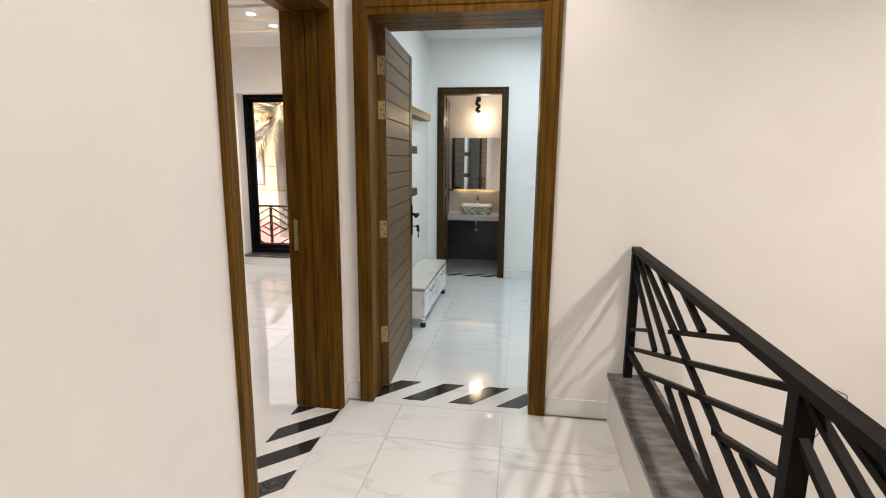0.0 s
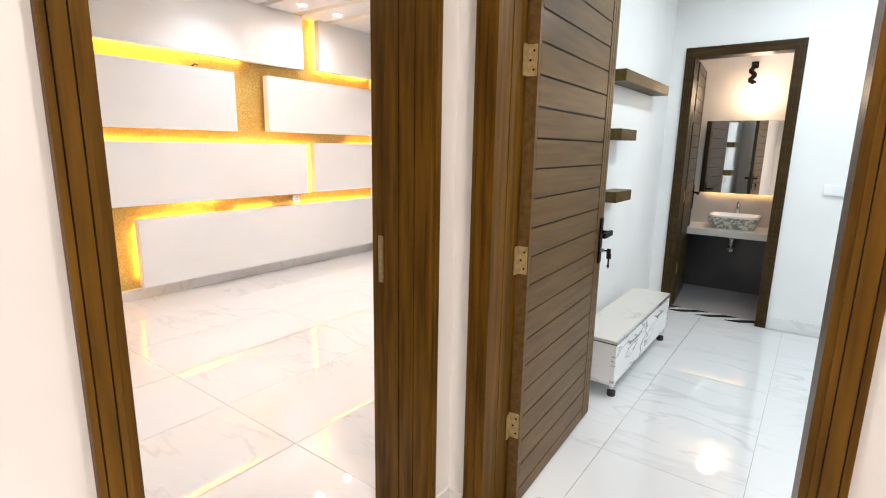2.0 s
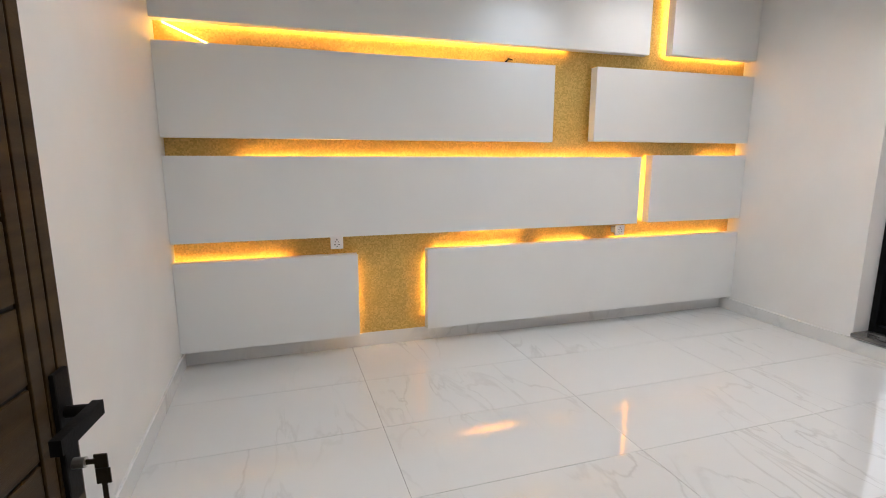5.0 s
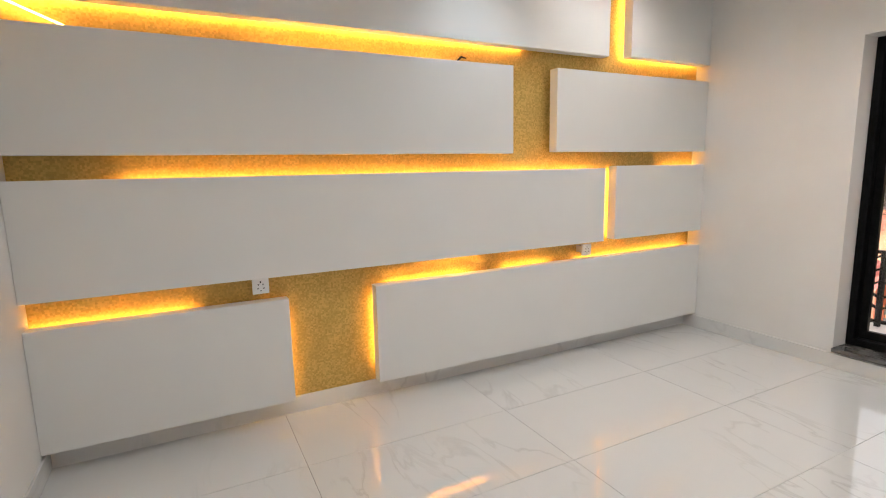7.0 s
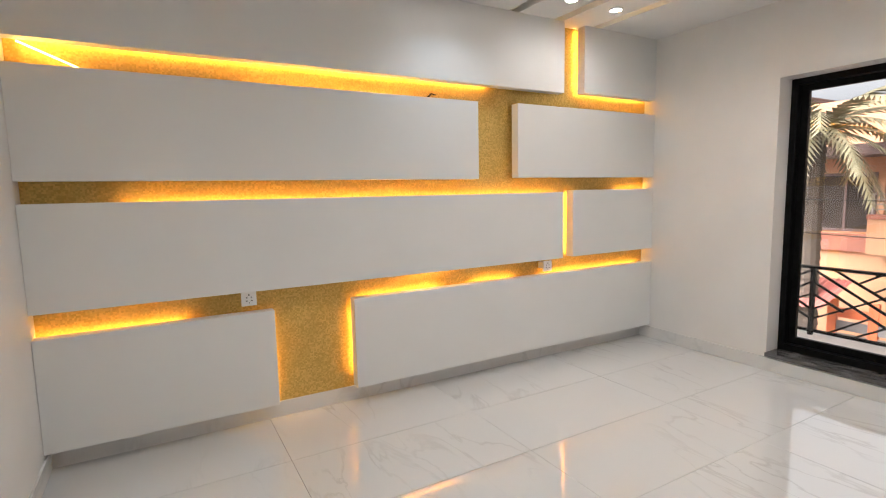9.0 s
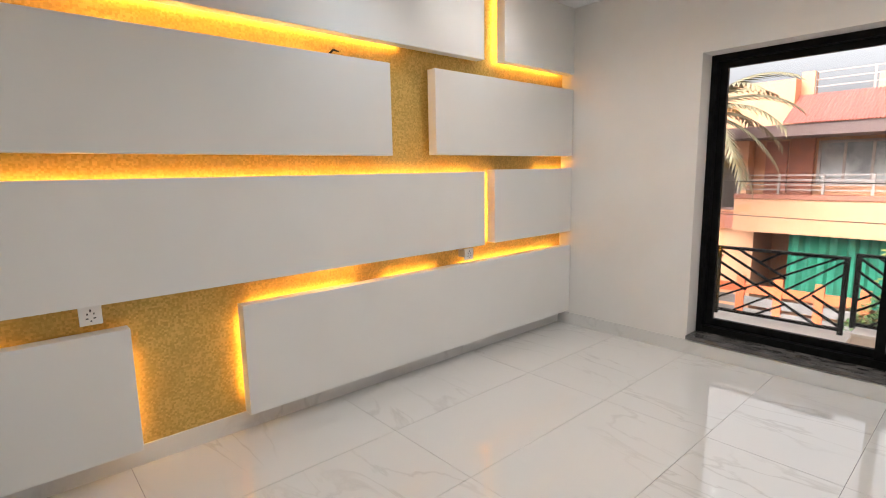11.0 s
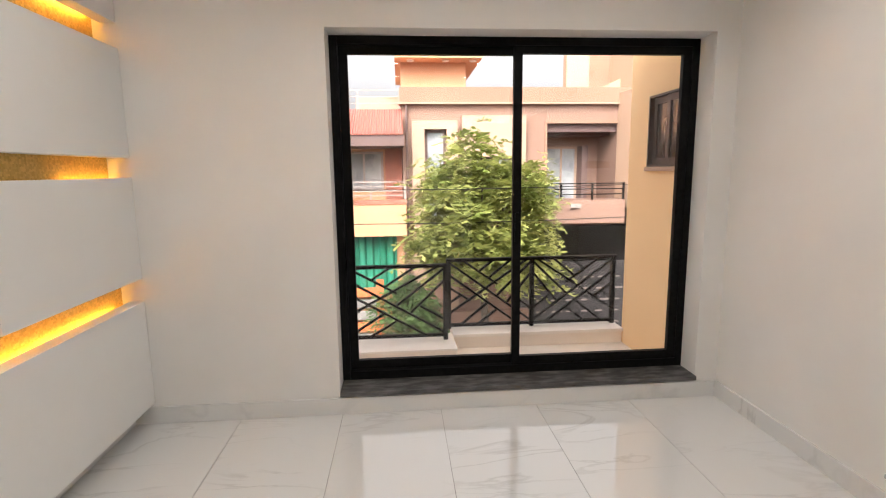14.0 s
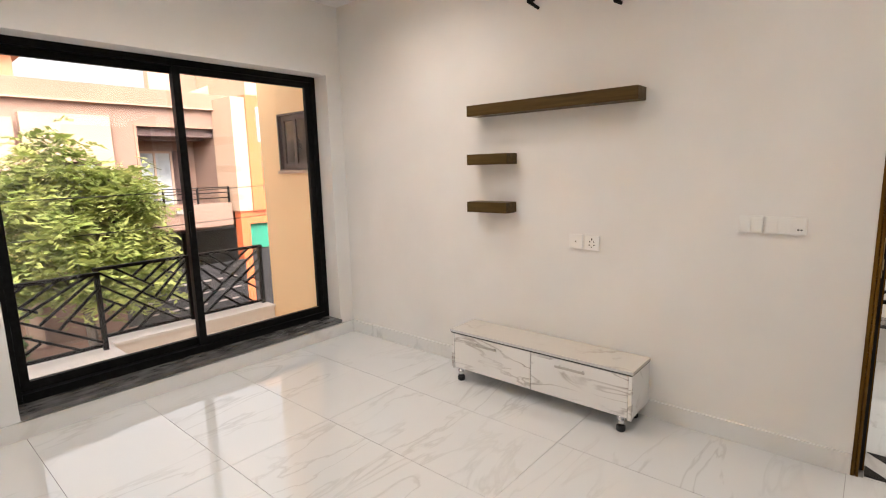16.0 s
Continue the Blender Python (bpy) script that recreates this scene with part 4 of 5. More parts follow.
M_SANDWALL = mat("sandy_masonry_paint", (0.52, 0.345, 0.235), 0.8, 0, (0.47, 0.31, 0.205), 1.0, 4, 0.2, 40)
M_CAP = mat("pale_stone_capping", (0.80, 0.74, 0.68), 0.5, 0, (0.72, 0.66, 0.60), 3, 4)
# balcony
bal = tagged(new("balcony"), "cream plastered balcony with raised edge", "balcony", kind="structure")
part("slab", boxes((XG - 0.2, XR + 0.06, YW + 0.262, 7.68, -0.35, -0.055)), M_BALCONY, bal)
part("ledge", boxes((XG - 0.2, -2.42, 7.14, 7.52, -0.0545, 0.028), bevel=0.006), M_BALCONY, bal)
part("ledge_cap", boxes((XG - 0.2, -2.415, 7.13, 7.53, 0.0285, 0.045), bevel=0.003), M_CAP, bal)
part("ledge", boxes((-2.4195, -0.965, 7.40, 7.68, -0.0545, 0.05), bevel=0.006), M_BALCONY, bal)
part("ledge_cap", boxes((-2.419, -0.965, 7.38, 7.70, 0.0505, 0.075), bevel=0.003), M_CAP, bal)
bal2 = tagged(new("balcony_side_wall"), "cream plastered side wall of the balcony with a small window", "wall", kind="structure")
SX = -0.96
part("wall", boxes((SX, SX + 0.145, YW + 0.262, 6.585, GZ, 4.2), (SX, SX + 0.145, 7.075, 7.42, GZ, 4.2), (SX, SX + 0.145, 6.585, 7.075, GZ, 1.43), (SX, SX + 0.145, 6.585, 7.075, 1.941, 4.2)), M_CREAM, bal2)
# brown board stands in for the darkness of an unbuilt room
part("room_wall", boxes((SX + 0.10, SX + 0.144, 6.586, 7.074, 1.431, 1.940)), M_SASH, bal2, "dark board in place of the unlit room")
for y0, y1, x0 in ((6.601, 6.835, SX - 0.012), (6.815, 7.059, SX + 0.012)):
    sash = part("window_sash", boxes((x0, x0 + 0.03, y0, y0 + 0.045, 1.445, 1.925), (x0, x0 + 0.03, y1 - 0.045, y1, 1.445, 1.925),
                                     (x0 + 0.001, x0 + 0.029, y0 + 0.045, y1 - 0.045, 1.445, 1.492), (x0 + 0.001, x0 + 0.029, y0 + 0.045, y1 - 0.045, 1.878, 1.925), bevel=0.003), M_SASH, bal2, "dark brown window sash")
    part("pane", boxes((x0 + 0.012, x0 + 0.017, y0 + 0.04, y1 - 0.04, 1.488, 1.882)), M_SMOKE, sash, "smoky brown window glass")
part("window_frame", boxes((SX - 0.022, SX + 0.06, 6.585, 6.6005, 1.43, 1.941), (SX - 0.022, SX + 0.06, 7.0595, 7.075, 1.43, 1.941), (SX - 0.021, SX + 0.06, 6.6005, 7.0595, 1.9255, 1.941), (SX - 0.021, SX + 0.06, 6.6005, 7.0595, 1.43, 1.4445)), M_SASH, bal2, "dark brown window frame")
part("sill", boxes((SX - 0.03, SX, 6.56, 7.10, 1.40, 1.429), bevel=0.003), M_OFFWHITE, bal2)
railing("balcony_railing", "dark iron balcony railing with slanting bars", [(-4.35, 7.37), (-3.42, 7.37), (-2.485, 7.37)], 0.045, 0.085, 0.665, 0.036, "balcony railings", flip=(1,))
railing("balcony_railing", "dark iron balcony railing with slanting bars, set further out", [(-2.44, 7.55), (-1.72, 7.55), (-1.0, 7.55)], 0.075, 0.105, 0.672, 0.036, "balcony railings", flip=(0,))


def far_window(parent, x0, x1, z0, z1, y, bars=1, frame_mat=None, glazing=None):
    wn = part("window", boxes((x0, x0 + 0.06, y - 0.04, y, z0, z1), (x1 - 0.06, x1, y - 0.04, y, z0, z1), (x0 + 0.06, x1 - 0.06, y - 0.04, y, z0, z0 + 0.06), (x0 + 0.06, x1 - 0.06, y - 0.04, y, z1 - 0.06, z1),
                              *[(x0 + (x1 - x0) * k / (bars + 1) - 0.025, x0 + (x1 - x0) * k / (bars + 1) + 0.025, y - 0.038, y, z0 + 0.06, z1 - 0.06) for k in range(1, bars + 1)]), frame_mat or M_BROWN, parent)
    part("pane", boxes((x0 + 0.03, x1 - 0.03, y - 0.012, y - 0.004, z0 + 0.03, z1 - 0.03)), glazing or M_FARGLASS, wn, "dull reflecting pane with painted tones")


def far_rail(parent, x0, x1, y, z0, z1, n, material, posts=4):
    bm = bmesh.new()
    for k in range(n):
        z = z0 + (z1 - z0) * (k + 1) / n
        add_box(bm, x0, x1, y - 0.014, y + 0.014, z - 0.012, z + 0.012)
    for k in range(posts):
        x = x0 + (x1 - x0) * k / (posts - 1)
        add_box(bm, x - 0.02, x + 0.02, y - 0.02, y + 0.02, z0, z1 + 0.02)
    part("balcony_rail", bm, material, parent)


# peach house with a red sheet roof
hA = thing("house", "peach two-storey house with red sheet roof and green curtain", "house", "houses across the street", (0, 0, GZ))
hA.location = (0, 0, 0)
part("wall", boxes((-6.01, -2.76, 16.6, 22, -0.1, 2.9), (-6.01, -5.7, 15.9, 16.6, GZ, -0.1), (-2.95, -2.76, 15.9, 16.6, GZ, -0.1), (-6.01, -2.76, 18.5, 22, GZ, -0.1)), M_PEACH, hA)
part("balcony_front", boxes((-5.98, -2.70, 15.3, 16.6, -0.1, 0.66), bevel=0.02), M_PEACH, hA)
part("brick_band", boxes((-5.99, -2.68, 15.27, 15.5, 0.662, 0.76), bevel=0.01), M_REDBRICK, hA, "red brick band")
far_rail(hA, -5.94, -2.72, 15.4, 0.76, 1.18, 4, M_RAILGREY, 5)
part("brick_pier", boxes((-5.25, -4.78, 16.45, 16.6, 0.66, 2.0), (-3.2, -2.78, 16.45, 16.6, 0.66, 2.0)), M_REDBRICK, hA, "red brick pier")
part("door", boxes((-5.75, -5.3, 16.52, 16.6, 0.66, 1.95)), M_REDBRICK, hA, "dark red balcony door")
far_window(hA, -4.72, -3.25, 0.95, 1.93, 16.59, 2, M_RAILGREY)
part("fascia", boxes((-8.6, -2.72, 15.1, 16.7, 2.0, 2.24)), M_BROWN, hA, "brown roof fascia")
bm = bmesh.new()
n = 40
for k in range(n):
    x0 = -5.1 + k * (2.36 / n)
    x1 = x0 + 2.36 / n
    xm = (x0 + x1) / 2
    v = [bm.verts.new(p) for p in ((x0, 15.05, 2.24), (xm, 15.05, 2.275), (x1, 15.05, 2.24), (x1, 16.3, 2.93), (xm, 16.3, 2.965), (x0, 16.3, 2.93))]
    bm.faces.new((v[0], v[1], v[4], v[5]))
    bm.faces.new((v[1], v[2], v[3], v[4]))
part("sheet_roof", bm, M_AWNING, hA, "corrugated red sheet roof")
part("parapet", boxes((-8.6, -5.1, 15.9, 16.3, 2.24, 3.28), (-5.1, -4.85, 16.31, 16.6, 2.9, 3.45)), M_PEACH, hA)
far_rail(hA, -4.85, -2.8, 16.4, 2.95, 3.42, 3, M_RAILGREY, 3)
part("roof_room", boxes((-4.0, -2.8, 18.0, 20, 2.9, 3.5)), M_OFFWHITE, hA)
# porch ceiling coloured dark for the shade under the balcony
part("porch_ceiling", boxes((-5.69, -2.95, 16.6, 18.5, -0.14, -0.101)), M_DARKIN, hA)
bm = bmesh.new()
pts = [(-4.95 + k * 0.05, 15.8 + 0.05 * math.sin(k * 1.3) + 0.02 * math.sin(k * 3.1)) for k in range(41)]
for (a0, b0), (a1, b1) in zip(pts, pts[1:]):
    v = [bm.verts.new(p) for p in ((a0, b0, -1.6), (a1, b1, -1.6), (a1, b1, -0.12), (a0, b0, -0.12))]
    bm.faces.new(v)
cu = tagged(part("porch_curtain", bm, M_GREEN), "green cloth curtain hung across the porch", "curtain")
aw = thing("street_awning", "faded pink sheet awning on thin posts beside the gate", "awning")
for x in (-8.6, -6.0):
    part("post", boxes((x - 0.03, x + 0.03, 13.22, 13.28, GZ, -0.96)), M_RAILGREY, aw)
bm = bmesh.new()
for k in range(30):
    x0 = -8.8 + k * 0.1
    v = [bm.verts.new(p) for p in ((x0, 13.1, -0.97), (x0 + 0.05, 13.1, -0.945), (x0 + 0.1, 13.1, -0.97), (x0 + 0.1, 14.4, -0.55), (x0 + 0.05, 14.4, -0.525), (x0, 14.4, -0.55))]
    bm.faces.new((v[0], v[1], v[4], v[5]))
    bm.faces.new((v[1], v[2], v[3], v[4]))
part("sheet", bm, M_AWNING, aw, "corrugated faded pink sheet")
g = thing("street_gate", "orange and grey slatted steel street gate", "gate")
for k in range(5):
    x0 = -6.3 + k * 0.72
    part("gate_post", boxes((x0, x0 + 0.16, 14.6, 14.7, GZ, -1.0)), M_ORANGE, g)
    if k < 4:
        for j in range(9):
            z = -1.18 - j * 0.27
            part("slat", boxes((x0 + 0.161, x0 + 0.719, 14.63, 14.66, z - 0.2, z)), M_ORANGE if j % 3 == 0 else M_GATEGREY, g)

# mauve house with white frames
hB = thing("house", "mauve-grey two-storey house with white framed panels and loggia", "house", "houses across the street")
part("wall", boxes((-2.75, 0.86, 16.0, 22, GZ, 3.02), (2.73, 3.2, 16.0, 22, 0.0, 3.02), (0.86, 2.73, 16.0, 22, 2.56, 3.02), (0.86, 2.73, 17.4, 22, 0.0, 2.56), (0.86, 2.73, 16.0, 17.4, 0.0, 0.5)), M_MAUVE, hB)
# dark sheets line the porch so that it looks unlit
part("porch_back", boxes((0.86, 3.2, 20.0, 22, GZ, -0.05), (3.201, 3.24, 16.0, 22, GZ, -0.05), (0.861, 0.88, 16.0, 20, GZ, -0.05), (0.2, 0.859, 15.96, 15.99, GZ, -0.05)), M_DARKIN, hB, "porch wall with its shade painted dark")
part("parapet", boxes((-2.80, 3.25, 15.9, 22, 3.055, 3.42)), M_DUSTPEACH, hB)
part("white_moulding", boxes((-2.82, 3.27, 15.86, 16.3, 3.02, 3.054)), M_OFFWHITE, hB, "white moulding")
part("white_frame", boxes((-2.52, -2.22, 15.75, 16.0, GZ + 1.0, 2.62), (-2.22, -1.68, 15.75, 16.0, 2.42, 2.62), (-1.68, -1.42, 15.75, 16.0, GZ + 1.0, 2.62)), M_OFFWHITE, hB, "off-white projecting frame")
part("white_frame", boxes((-1.30, 0.28, 15.80, 16.0, 1.75, 2.74), (-1.30, -1.0, 15.80, 16.0, -0.2, 1.75), (0.02, 0.28, 15.80, 16.0, -0.2, 1.75)), M_OFFWHITE, hB, "off-white projecting frame")
far_window(hB, -2.20, -1.70, 0.2, 2.40, 15.98, 0)
far_window(hB, -0.98, 0.0, 0.4, 1.74, 15.98, 1)
far_window(hB, 1.22, 2.12, 0.5, 2.05, 17.38, 1, M_OFFWHITE)
part("balcony_door", boxes((2.14, 2.28, 17.0, 17.39, 0.5, 2.05), (2.36, 2.42, 17.30, 17.39, 0.5, 2.08)), M_BROWN, hB, "brown open balcony door")
part("opening_trim", boxes((0.80, 0.859, 15.97, 16.04, 0.69, 2.62), (2.7305, 2.77, 15.97, 16.04, 0.69, 2.62), (0.8595, 2.73, 15.97, 16.04, 2.5605, 2.62)), M_DUSTPEACH, hB, "raised plaster band round the loggia")
part("blind_box", boxes((0.88, 2.71, 16.15, 16.4, 2.36, 2.55)), M_BROWN, hB, "dark rolled blind under the loggia ceiling")
part("lamp_box", boxes((1.22, 1.48, 15.13, 15.199, 0.50, 0.60), bevel=0.01), M_RAILGREY, hB, "grey floodlight on the balcony front")
bm = bmesh.new()
cyl(bm, (-2.64, 15.93, GZ), (-2.64, 15.93, 3.02), 0.028, n=10)
part("drain_pipe", bm, M_BROWN, hB, "brown drain pipe")
part("loggia_beam", boxes((0.87, 2.72, 16.6, 17.38, 2.3, 2.5)), M_BROWN, hB)
part("balcony_front", boxes((0.2, 2.60, 15.2, 15.999, 0.12, 0.69), bevel=0.02), M_MAUVE, hB)
far_rail(hB, 0.25, 2.58, 15.3, 0.69, 1.08, 3, M_IRON, 4)
part("roof_room", boxes((-2.75, -1.05, 17.0, 20, 3.42, 4.2)), M_PEACH, hB)
part("roof_room_eave", boxes((-2.9, -0.7, 16.4, 20.5, 4.2, 4.5)), M_PEACH, hB)
for x in (-2.5, -1.6, -0.9):
    bm = bmesh.new()
    cyl(bm, (x, 16.7, 4.2), (x, 16.7, 4.17), 0.09)
    part("eave_light", bm, M_PLASTIC, hB)
# ceiling of the porch, its shade put into the colour
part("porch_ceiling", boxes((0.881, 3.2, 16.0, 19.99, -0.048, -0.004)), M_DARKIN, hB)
part("roof_tank", boxes((-0.35, 0.05, 17.5, 17.9, 3.42, 3.62)), M_BROWN, hB)
g2 = thing("street_gate", "black steel street gate, its bright slots drawn as pale bars", "gate")
part("panel", boxes((0.2, 1.45, 14.9, 14.95, GZ, -0.75), (1.46, 2.68, 14.9, 14.95, GZ, -0.75)), M_BLACKGATE, g2)
random.seed(4)
for r in range(6):
    for c in range(6):
        x = 0.32 + c * 0.38 + random.uniform(-0.05, 0.05)
        z = -1.15 - r * 0.28
        # pale bar on the solid panel imitates a bright cut-out
        part("slot", boxes((x, x + random.uniform(0.14, 0.28), 14.892, 14.899, z, z + 0.035)), M_RAILGREY, g2)
bm = boxes((-2.75, 0.18, 14.9, 15.1, GZ, -1.9))
solid("garden_wall", bm, M_MAUVE, "low mauve garden wall along the street", "wall")

# cream house with orange strip, further along
hC = thing("house", "cream house with orange-red vertical strip", "house", "houses across the street")
part("wall", boxes((2.66, 3.02, 14.95, 15.98, 0.46, 3.28), (3.27, 8.0, 15.32, 21, GZ, 4.6)), M_SANDWALL, hC)
part("orange_strip", boxes((3.0205, 3.80, 14.9, 15.3, 0.46, 3.34), (2.70, 3.8, 15.0, 15.3, 0.12, 0.459), (2.70, 2.93, 15.0, 15.3, GZ, 0.119)), M_ORANGE, hC, "orange-red cladding strip")
for k in range(4):
    # slots as thin dark plates, the unlit inside painted on
    part("slot_window", boxes((3.33, 3.50, 14.88, 14.899, 1.0 + k * 0.28, 1.12 + k * 0.28)), M_DARKIN, hC)
part("tall_window", boxes((3.27, 3.50, 14.88, 14.899, 2.2, 3.05)), M_FARGLASS, hC)
part("green_door", boxes((2.931, 3.75, 15.12, 15.18, -0.55, 0.119)), M_GREEN, hC, "green painted door")
part("gate", boxes((2.931, 3.75, 15.05, 15.1, GZ, -0.56)), M_BLACKGATE, hC)
part("roof_wall", boxes((1.98, 2.64, 18, 18.3, 3.43, 5.4)), M_SANDWALL, hC)
part("roof_wall", boxes((2.641, 5.2, 18.02, 18.3, 3.43, 5.4)), M_DUSTPEACH, hC)
bm = bmesh.new()
prof = [(2.45, 3.43), (5.2, 3.43), (5.2, 4.75), (2.45, 3.50)]
lo, hi = [[bm.verts.new((x, y, z)) for x, z in prof] for y in (17.3, 17.45)]
bm.faces.new(lo)
bm.faces.new(hi[::-1])
for k in range(4):
    bm.faces.new((lo[k], hi[k], hi[(k + 1) % 4], lo[(k + 1) % 4]))
bmesh.ops.recalc_face_normals(bm, faces=bm.faces[:])
part("stair_parapet", bm, M_SANDWALL, hC, "sloping cream stair parapet")

# peach corner house behind the palm
hD = thing("house", "peach house with brown framed window and brick sill", "house", "houses across the street")
part("wall", boxes((-14, -6.03, 16.2, 22, GZ, 1.995), (-14, -8.65, 16.2, 22, 1.995, 3.7)), M_PEACH, hD)
part("roof_edge", boxes((-14.1, -8.62, 16.0, 22, 3.7, 3.85)), M_BROWN, hD)
far_window(hD, -7.32, -6.16, 0.32, 1.66, 16.19, 1, None, M_SMOKE)
far_window(hD, -9.6, -8.2, 0.45, 1.65, 16.19, 2)
part("brick_sill", boxes((-7.40, -6.10, 16.05, 16.2, -0.14, 0.27), bevel=0.02), M_REDBRICK, hD, "red brick sill box")


# ---- trees ----
def limb(bm, a, b, r0, r1):
    cyl(bm, a, b, r0, r1, 8)


def leaf_fan(verts, faces, p, d, size, rng):
    """A pinnate leaf: pairs of small leaflets along a drooping stalk."""
    d = d.normalized()
    s = d.cross(Vector((0, 0, 1)))
    s = s.normalized() if s.length > 1e-3 else Vector((1, 0, 0))
    n = 6
    for k in range(n):
        c = p + d * size * (k + 1) / n + Vector((0, 0, -0.35 * size * ((k + 1) / n) ** 2))
        for sg in (-1, 1):
            t = (s * sg + d * 0.45).normalized() * size * 0.36
            wv = d * size * 0.105
            lift = Vector((rng.uniform(-0.02, 0.02), rng.uniform(-0.02, 0.02), rng.uniform(-0.08, 0.05)))
            i = len(verts)
            verts += [c - wv * 0.4, c + t * 0.5 - wv + lift * 0.5, c + t + lift, c + t * 0.5 + wv + lift * 0.5]
            faces.append((i, i + 1, i + 2, i + 3))


def leaf_mesh(name, verts, faces, material, parent, label):
    me = bpy.data.meshes.new(name)
    me.from_pydata(verts, [], faces)
    me.materials.append(material)
    ob = new(name, me)
    ob.parent = parent
    ob["label"] = label
    return ob


def street_tree(at, top, radius, name_label, seed, leaves, material, leaf_size=1.0):
    rng = random.Random(seed)
    t = thing("tree", name_label, "tree", at=at)
    h = top - at[2]
    bm = bmesh.new()
    fork = h * 0.50
    limb(bm, (0, 0, 0), (0.05, 0.02, fork * 0.6), 0.10, 0.085)
    limb(bm, (0.05, 0.02, fork * 0.6), (0.0, 0.0, fork), 0.085, 0.075)
    tips = []
    for k in range(16):
        a = k * 2.4 + rng.uniform(-0.3, 0.3)
        z = fork + (h - fork) * (0.04 + 0.90 * k / 15)
        rr = radius * rng.uniform(0.70, 0.98) * (1.0 - 0.66 * max(0.0, (k - 7) / 8) ** 1.8)
        mid = Vector((math.cos(a) * rr * 0.45, math.sin(a) * rr * 0.45, fork * 0.55 + z * 0.45))
        end = Vector((math.cos(a) * rr, math.sin(a) * rr, z))
        limb(bm, (0, 0, fork * 0.95), mid, 0.04, 0.028)
        limb(bm, mid, end, 0.028, 0.012)
        tips += [(mid.lerp(end, 0.35), 0.7), (mid.lerp(end, 0.7), 0.9), (end, 1.0)]
        for j in range(4):
            out = Vector((math.cos(a), math.sin(a), 0)) * 0.5
            e2 = mid.lerp(end, rng.uniform(0.4, 1.0)) + (out + Vector((rng.uniform(-1, 1), rng.uniform(-1, 1), rng.uniform(-0.5, 0.6)))).normalized() * radius * rng.uniform(0.22, 0.40)
            limb(bm, mid.lerp(end, 0.6), e2, 0.014, 0.006)
            tips.append((e2, rng.uniform(0.7, 1.1)))
    part("trunk", bm, M_BARK, t, "grey-brown trunk and limbs")
    verts, faces = [], []
    per = max(4, leaves // len(tips))
    for c, grow in tips:                     # a drooping rosette of feathered leaves at every twig end
        turn = rng.uniform(0, math.tau)
        for j in range(per):
            b = turn + j * 2.39996
            o = Vector((rng.gauss(0, 1), rng.gauss(0, 1), rng.gauss(0, 1.2))) * radius * 0.12
            d = Vector((math.cos(b), math.sin(b), rng.uniform(-0.5, 0.75))) + Vector((c.x, c.y, 0)) * 0.35
            leaf_fan(verts, faces, c + o, d, rng.uniform(0.26, 0.46) * grow * leaf_size, rng)
    leaf_mesh("crown", verts, faces, material, t, "airy crown of small feathery pale green leaves")
    return t


street_tree((-1.18, 13.4, GZ), 2.0, 1.24, "young street tree with feathery pale green leaves", 11, 3300, M_LEAF)
street_tree((-2.7, 13.9, GZ), -0.75, 0.6, "small dark green shrub beside the gate", 5, 560, M_LEAF2, 0.7)
rng = random.Random(3)
pt = thing("palm_tree", "tall date palm with drooping dusty fronds", "palm tree", at=(-6.25, 13.6, GZ))
bm = bmesh.new()
zz = 0.0
while zz < 5.9:
    cyl(bm, (0.02 * math.sin(zz), 0, zz), (0.02 * math.sin(zz + 0.2), 0, zz + 0.2), 0.19, 0.16, 12)
    zz += 0.19
part("trunk", bm, M_BARK, pt, "ringed palm trunk")
for k in range(30):
    a = k * 2.39996
    lift = 1.3 - 1.9 * k / 30
    verts, faces = [], []
    p, d = Vector((0, 0, 5.95)), Vector((math.cos(a), math.sin(a), lift)).normalized()
    for j in range(16):
        q = p + d * 0.125
        d = (d + Vector((0, 0, -0.095))).normalized()
        s = d.cross(Vector((0, 0, 1))).normalized()
        for sg in (-1, 1):
            tip = q + (s * sg * 0.8 + d * 0.75 + Vector((0, 0, -0.35))).normalized() * (0.46 - 0.014 * j) * rng.uniform(0.8, 1.1)
            i = len(verts)
            verts += [p, q, tip]
            faces.append((i, i + 1, i + 2))
        i = len(verts)
        verts += [p - s * 0.012, p + s * 0.012, q + s * 0.01, q - s * 0.01]
        faces.append((i, i + 1, i + 2, i + 3))
        p = q
    leaf_mesh("frond", verts, faces, M_PALM, pt, "drooping dusty frond")

# overhead cables along the street
for z, y in ((1.35, 12.2), (0.75, 12.3)):
    bm = bmesh.new()
    prev = None
    for k in range(25):
        x = -14 + k
        p = Vector((x, y, z - 0.25 + 0.004 * (x + 2) ** 2))
        if prev is not None:
            cyl(bm, prev, p, 0.008, n=6)
        prev = p
    tagged(part("overhead_cable", bm, M_BLACK), "thin black overhead street cable", "cable", "street cables")


# ---- floor tiles ----
TW, TL, GAP = 0.583, 1.147, 0.0025
shared = {}


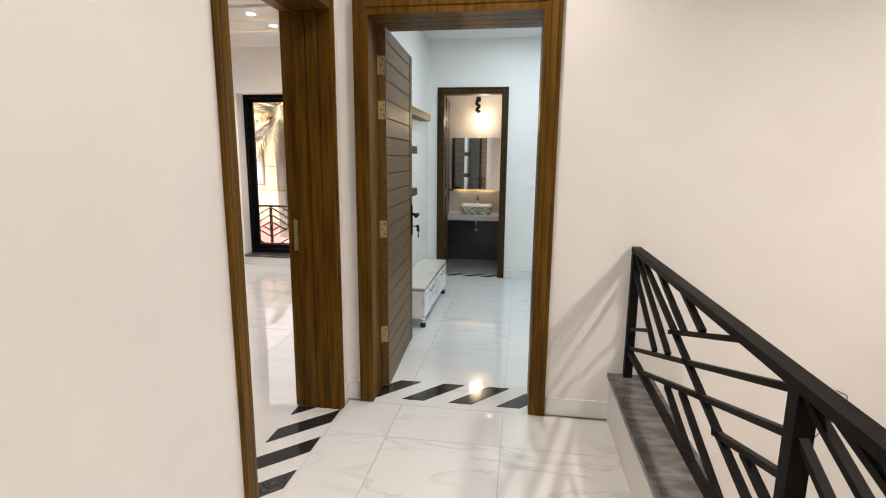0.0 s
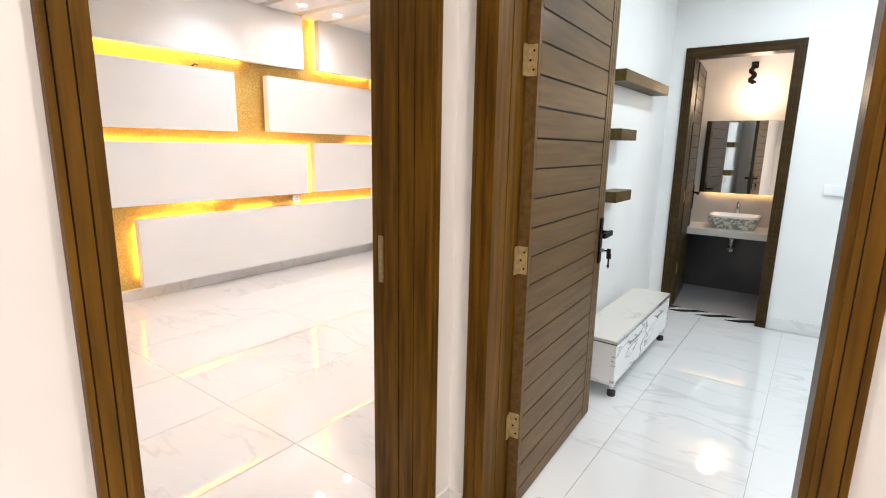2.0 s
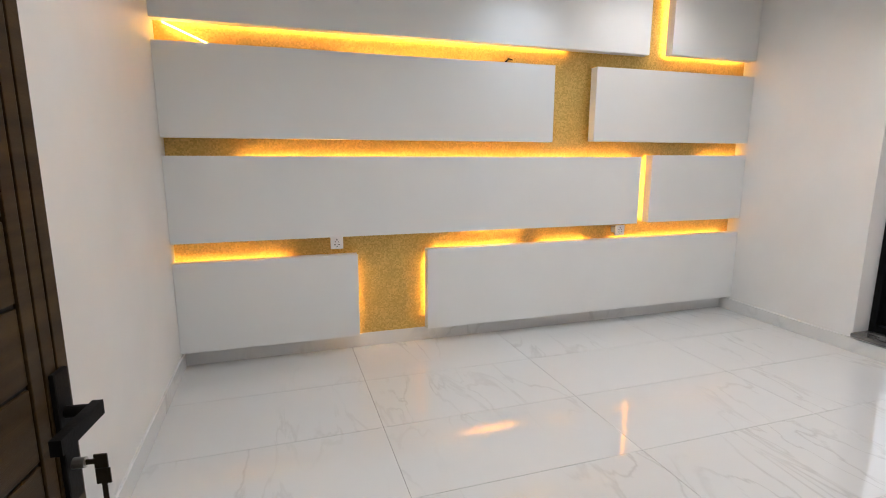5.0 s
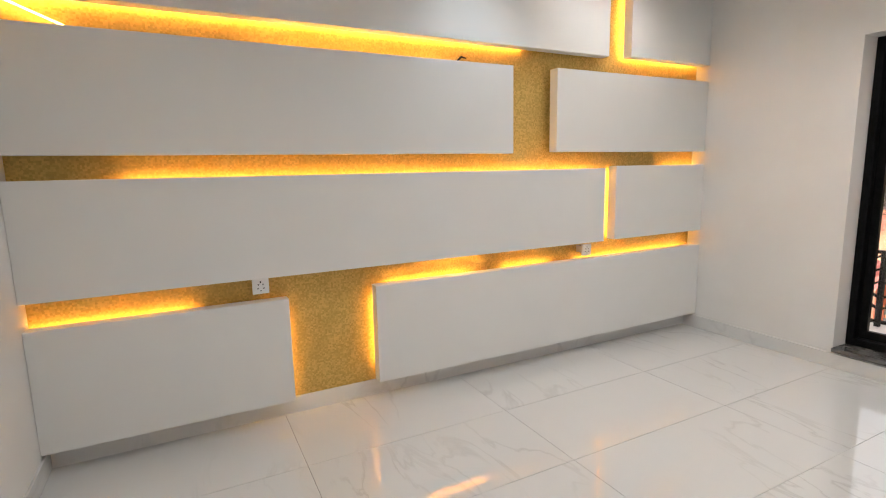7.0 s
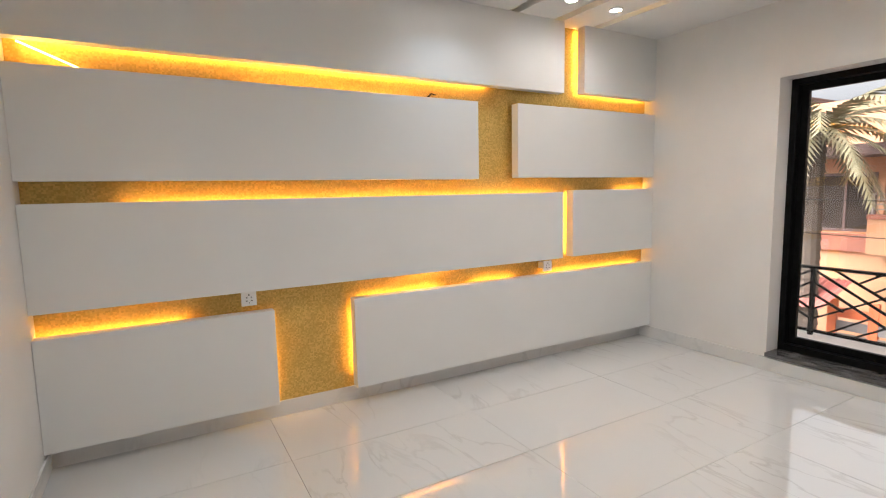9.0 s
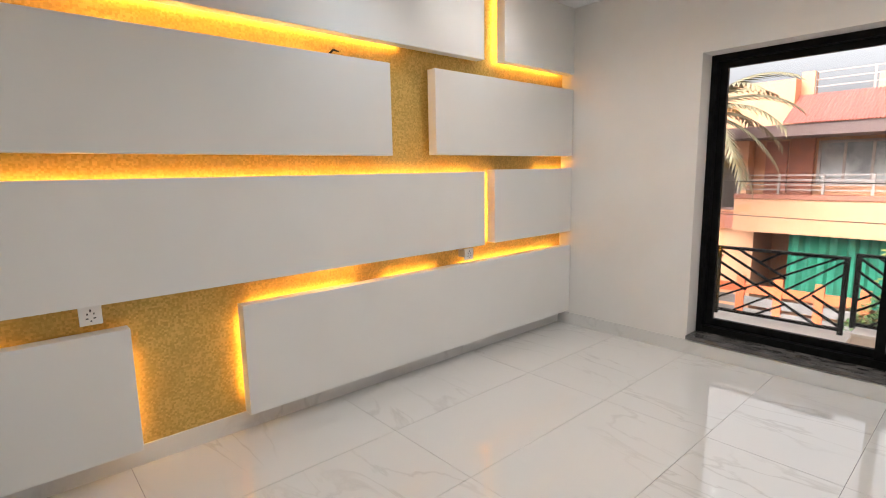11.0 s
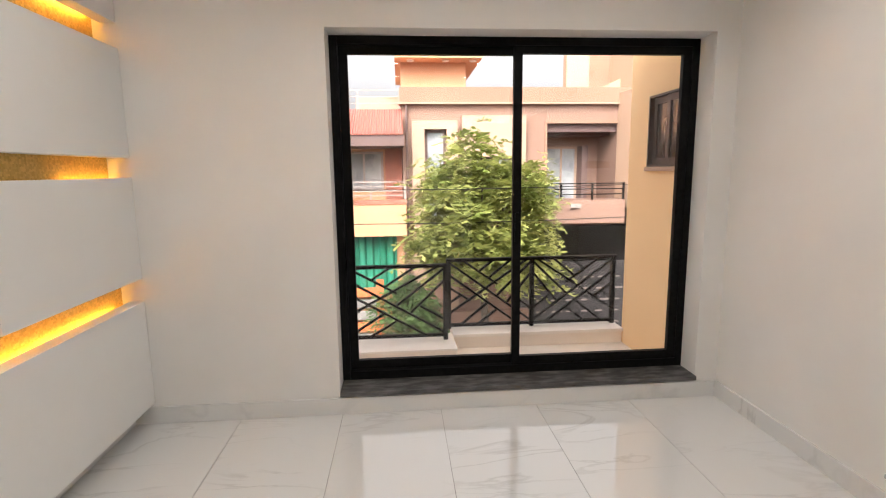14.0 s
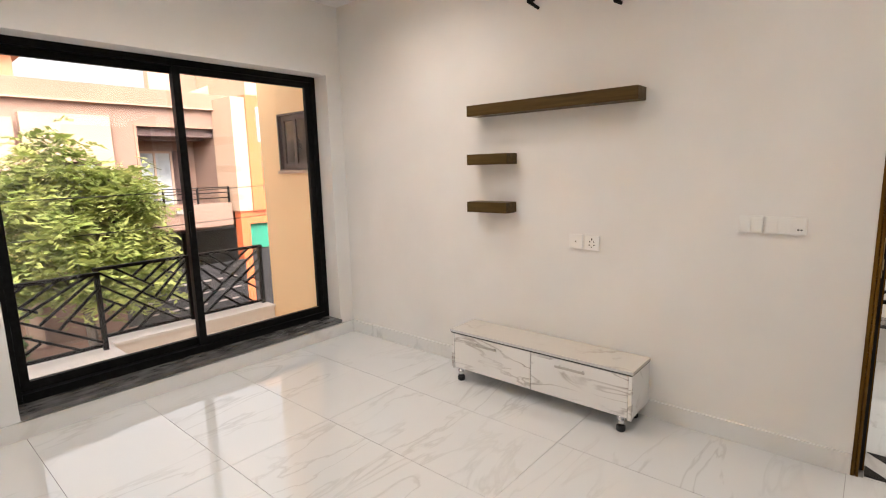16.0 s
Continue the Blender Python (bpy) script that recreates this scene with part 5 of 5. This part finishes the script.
def tile_field(floor_name, x0, x1, y0, y1, ox, oy):
    parent = bpy.data.objects[floor_name]
    nx0, nx1 = math.floor((x0 - ox) / TW), math.ceil((x1 - ox) / TW)
    ny0, ny1 = math.floor((y0 - oy) / TL), math.ceil((y1 - oy) / TL)
    for i in range(nx0, nx1):
        for j in range(ny0, ny1):
            a0, a1 = max(x0, ox + i * TW + GAP / 2), min(x1, ox + (i + 1) * TW - GAP / 2)
            b0, b1 = max(y0, oy + j * TL + GAP / 2), min(y1, oy + (j + 1) * TL - GAP / 2)
            if a1 - a0 < 0.01 or b1 - b0 < 0.01:
                continue
            w, h = round(a1 - a0, 4), round(b1 - b0, 4)
            if (w, h) not in shared:
                bm = boxes((-w / 2, w / 2, -h / 2, h / 2, -0.0059, 0.0))
                shared[w, h] = mesh_of("tile", bm, M_TILE)
            ob = new("tile", shared[w, h])
            ob.location = ((a0 + a1) / 2, (b0 + b1) / 2, 0.0)
            ob.parent = parent


tile_field("floor", XG, XR - 0.001, YS, YW, -3.2, 2.775)
tile_field("floor_hall", XH + 0.021, 0.86, YN, YD - 0.037, -0.29, 2.49)
tile_field("floor_bedroom", XB, XE, YD2 - 0.029, YB - 0.021, -0.29, 3.64)

# loose wires sticking out of the stairwell wall
for k, (x, z) in enumerate(((1.88, 0.30), (1.97, 0.26), (1.92, 0.12))):
    bm = bmesh.new()
    prev = Vector((x, YD, z))
    for j in range(1, 9):
        a = j * 0.42 + k
        p = Vector((x + 0.05 * math.sin(a), YD - 0.012 * j ** 0.7, z - 0.022 * j + 0.02 * math.cos(a)))
        cyl(bm, prev, p, 0.0022, n=6)
        prev = p
    tagged(part("loose_wire", bm, M_IRON), "thin dark loose wire poking out of the wall", "wire", "loose wires")

bm = bmesh.new()
cyl(bm, (XG + 0.045, 3.93, 2.052), (XP - 0.02, 3.94, 2.078), 0.006, n=8)
cyl(bm, (XP - 0.02, 3.94, 2.078), (XP - 0.012, 3.97, 2.07), 0.006, 0.004, n=8)
tagged(part("wire_end", bm, M_BLACK), "short black wire end lying on a panel top", "wire")
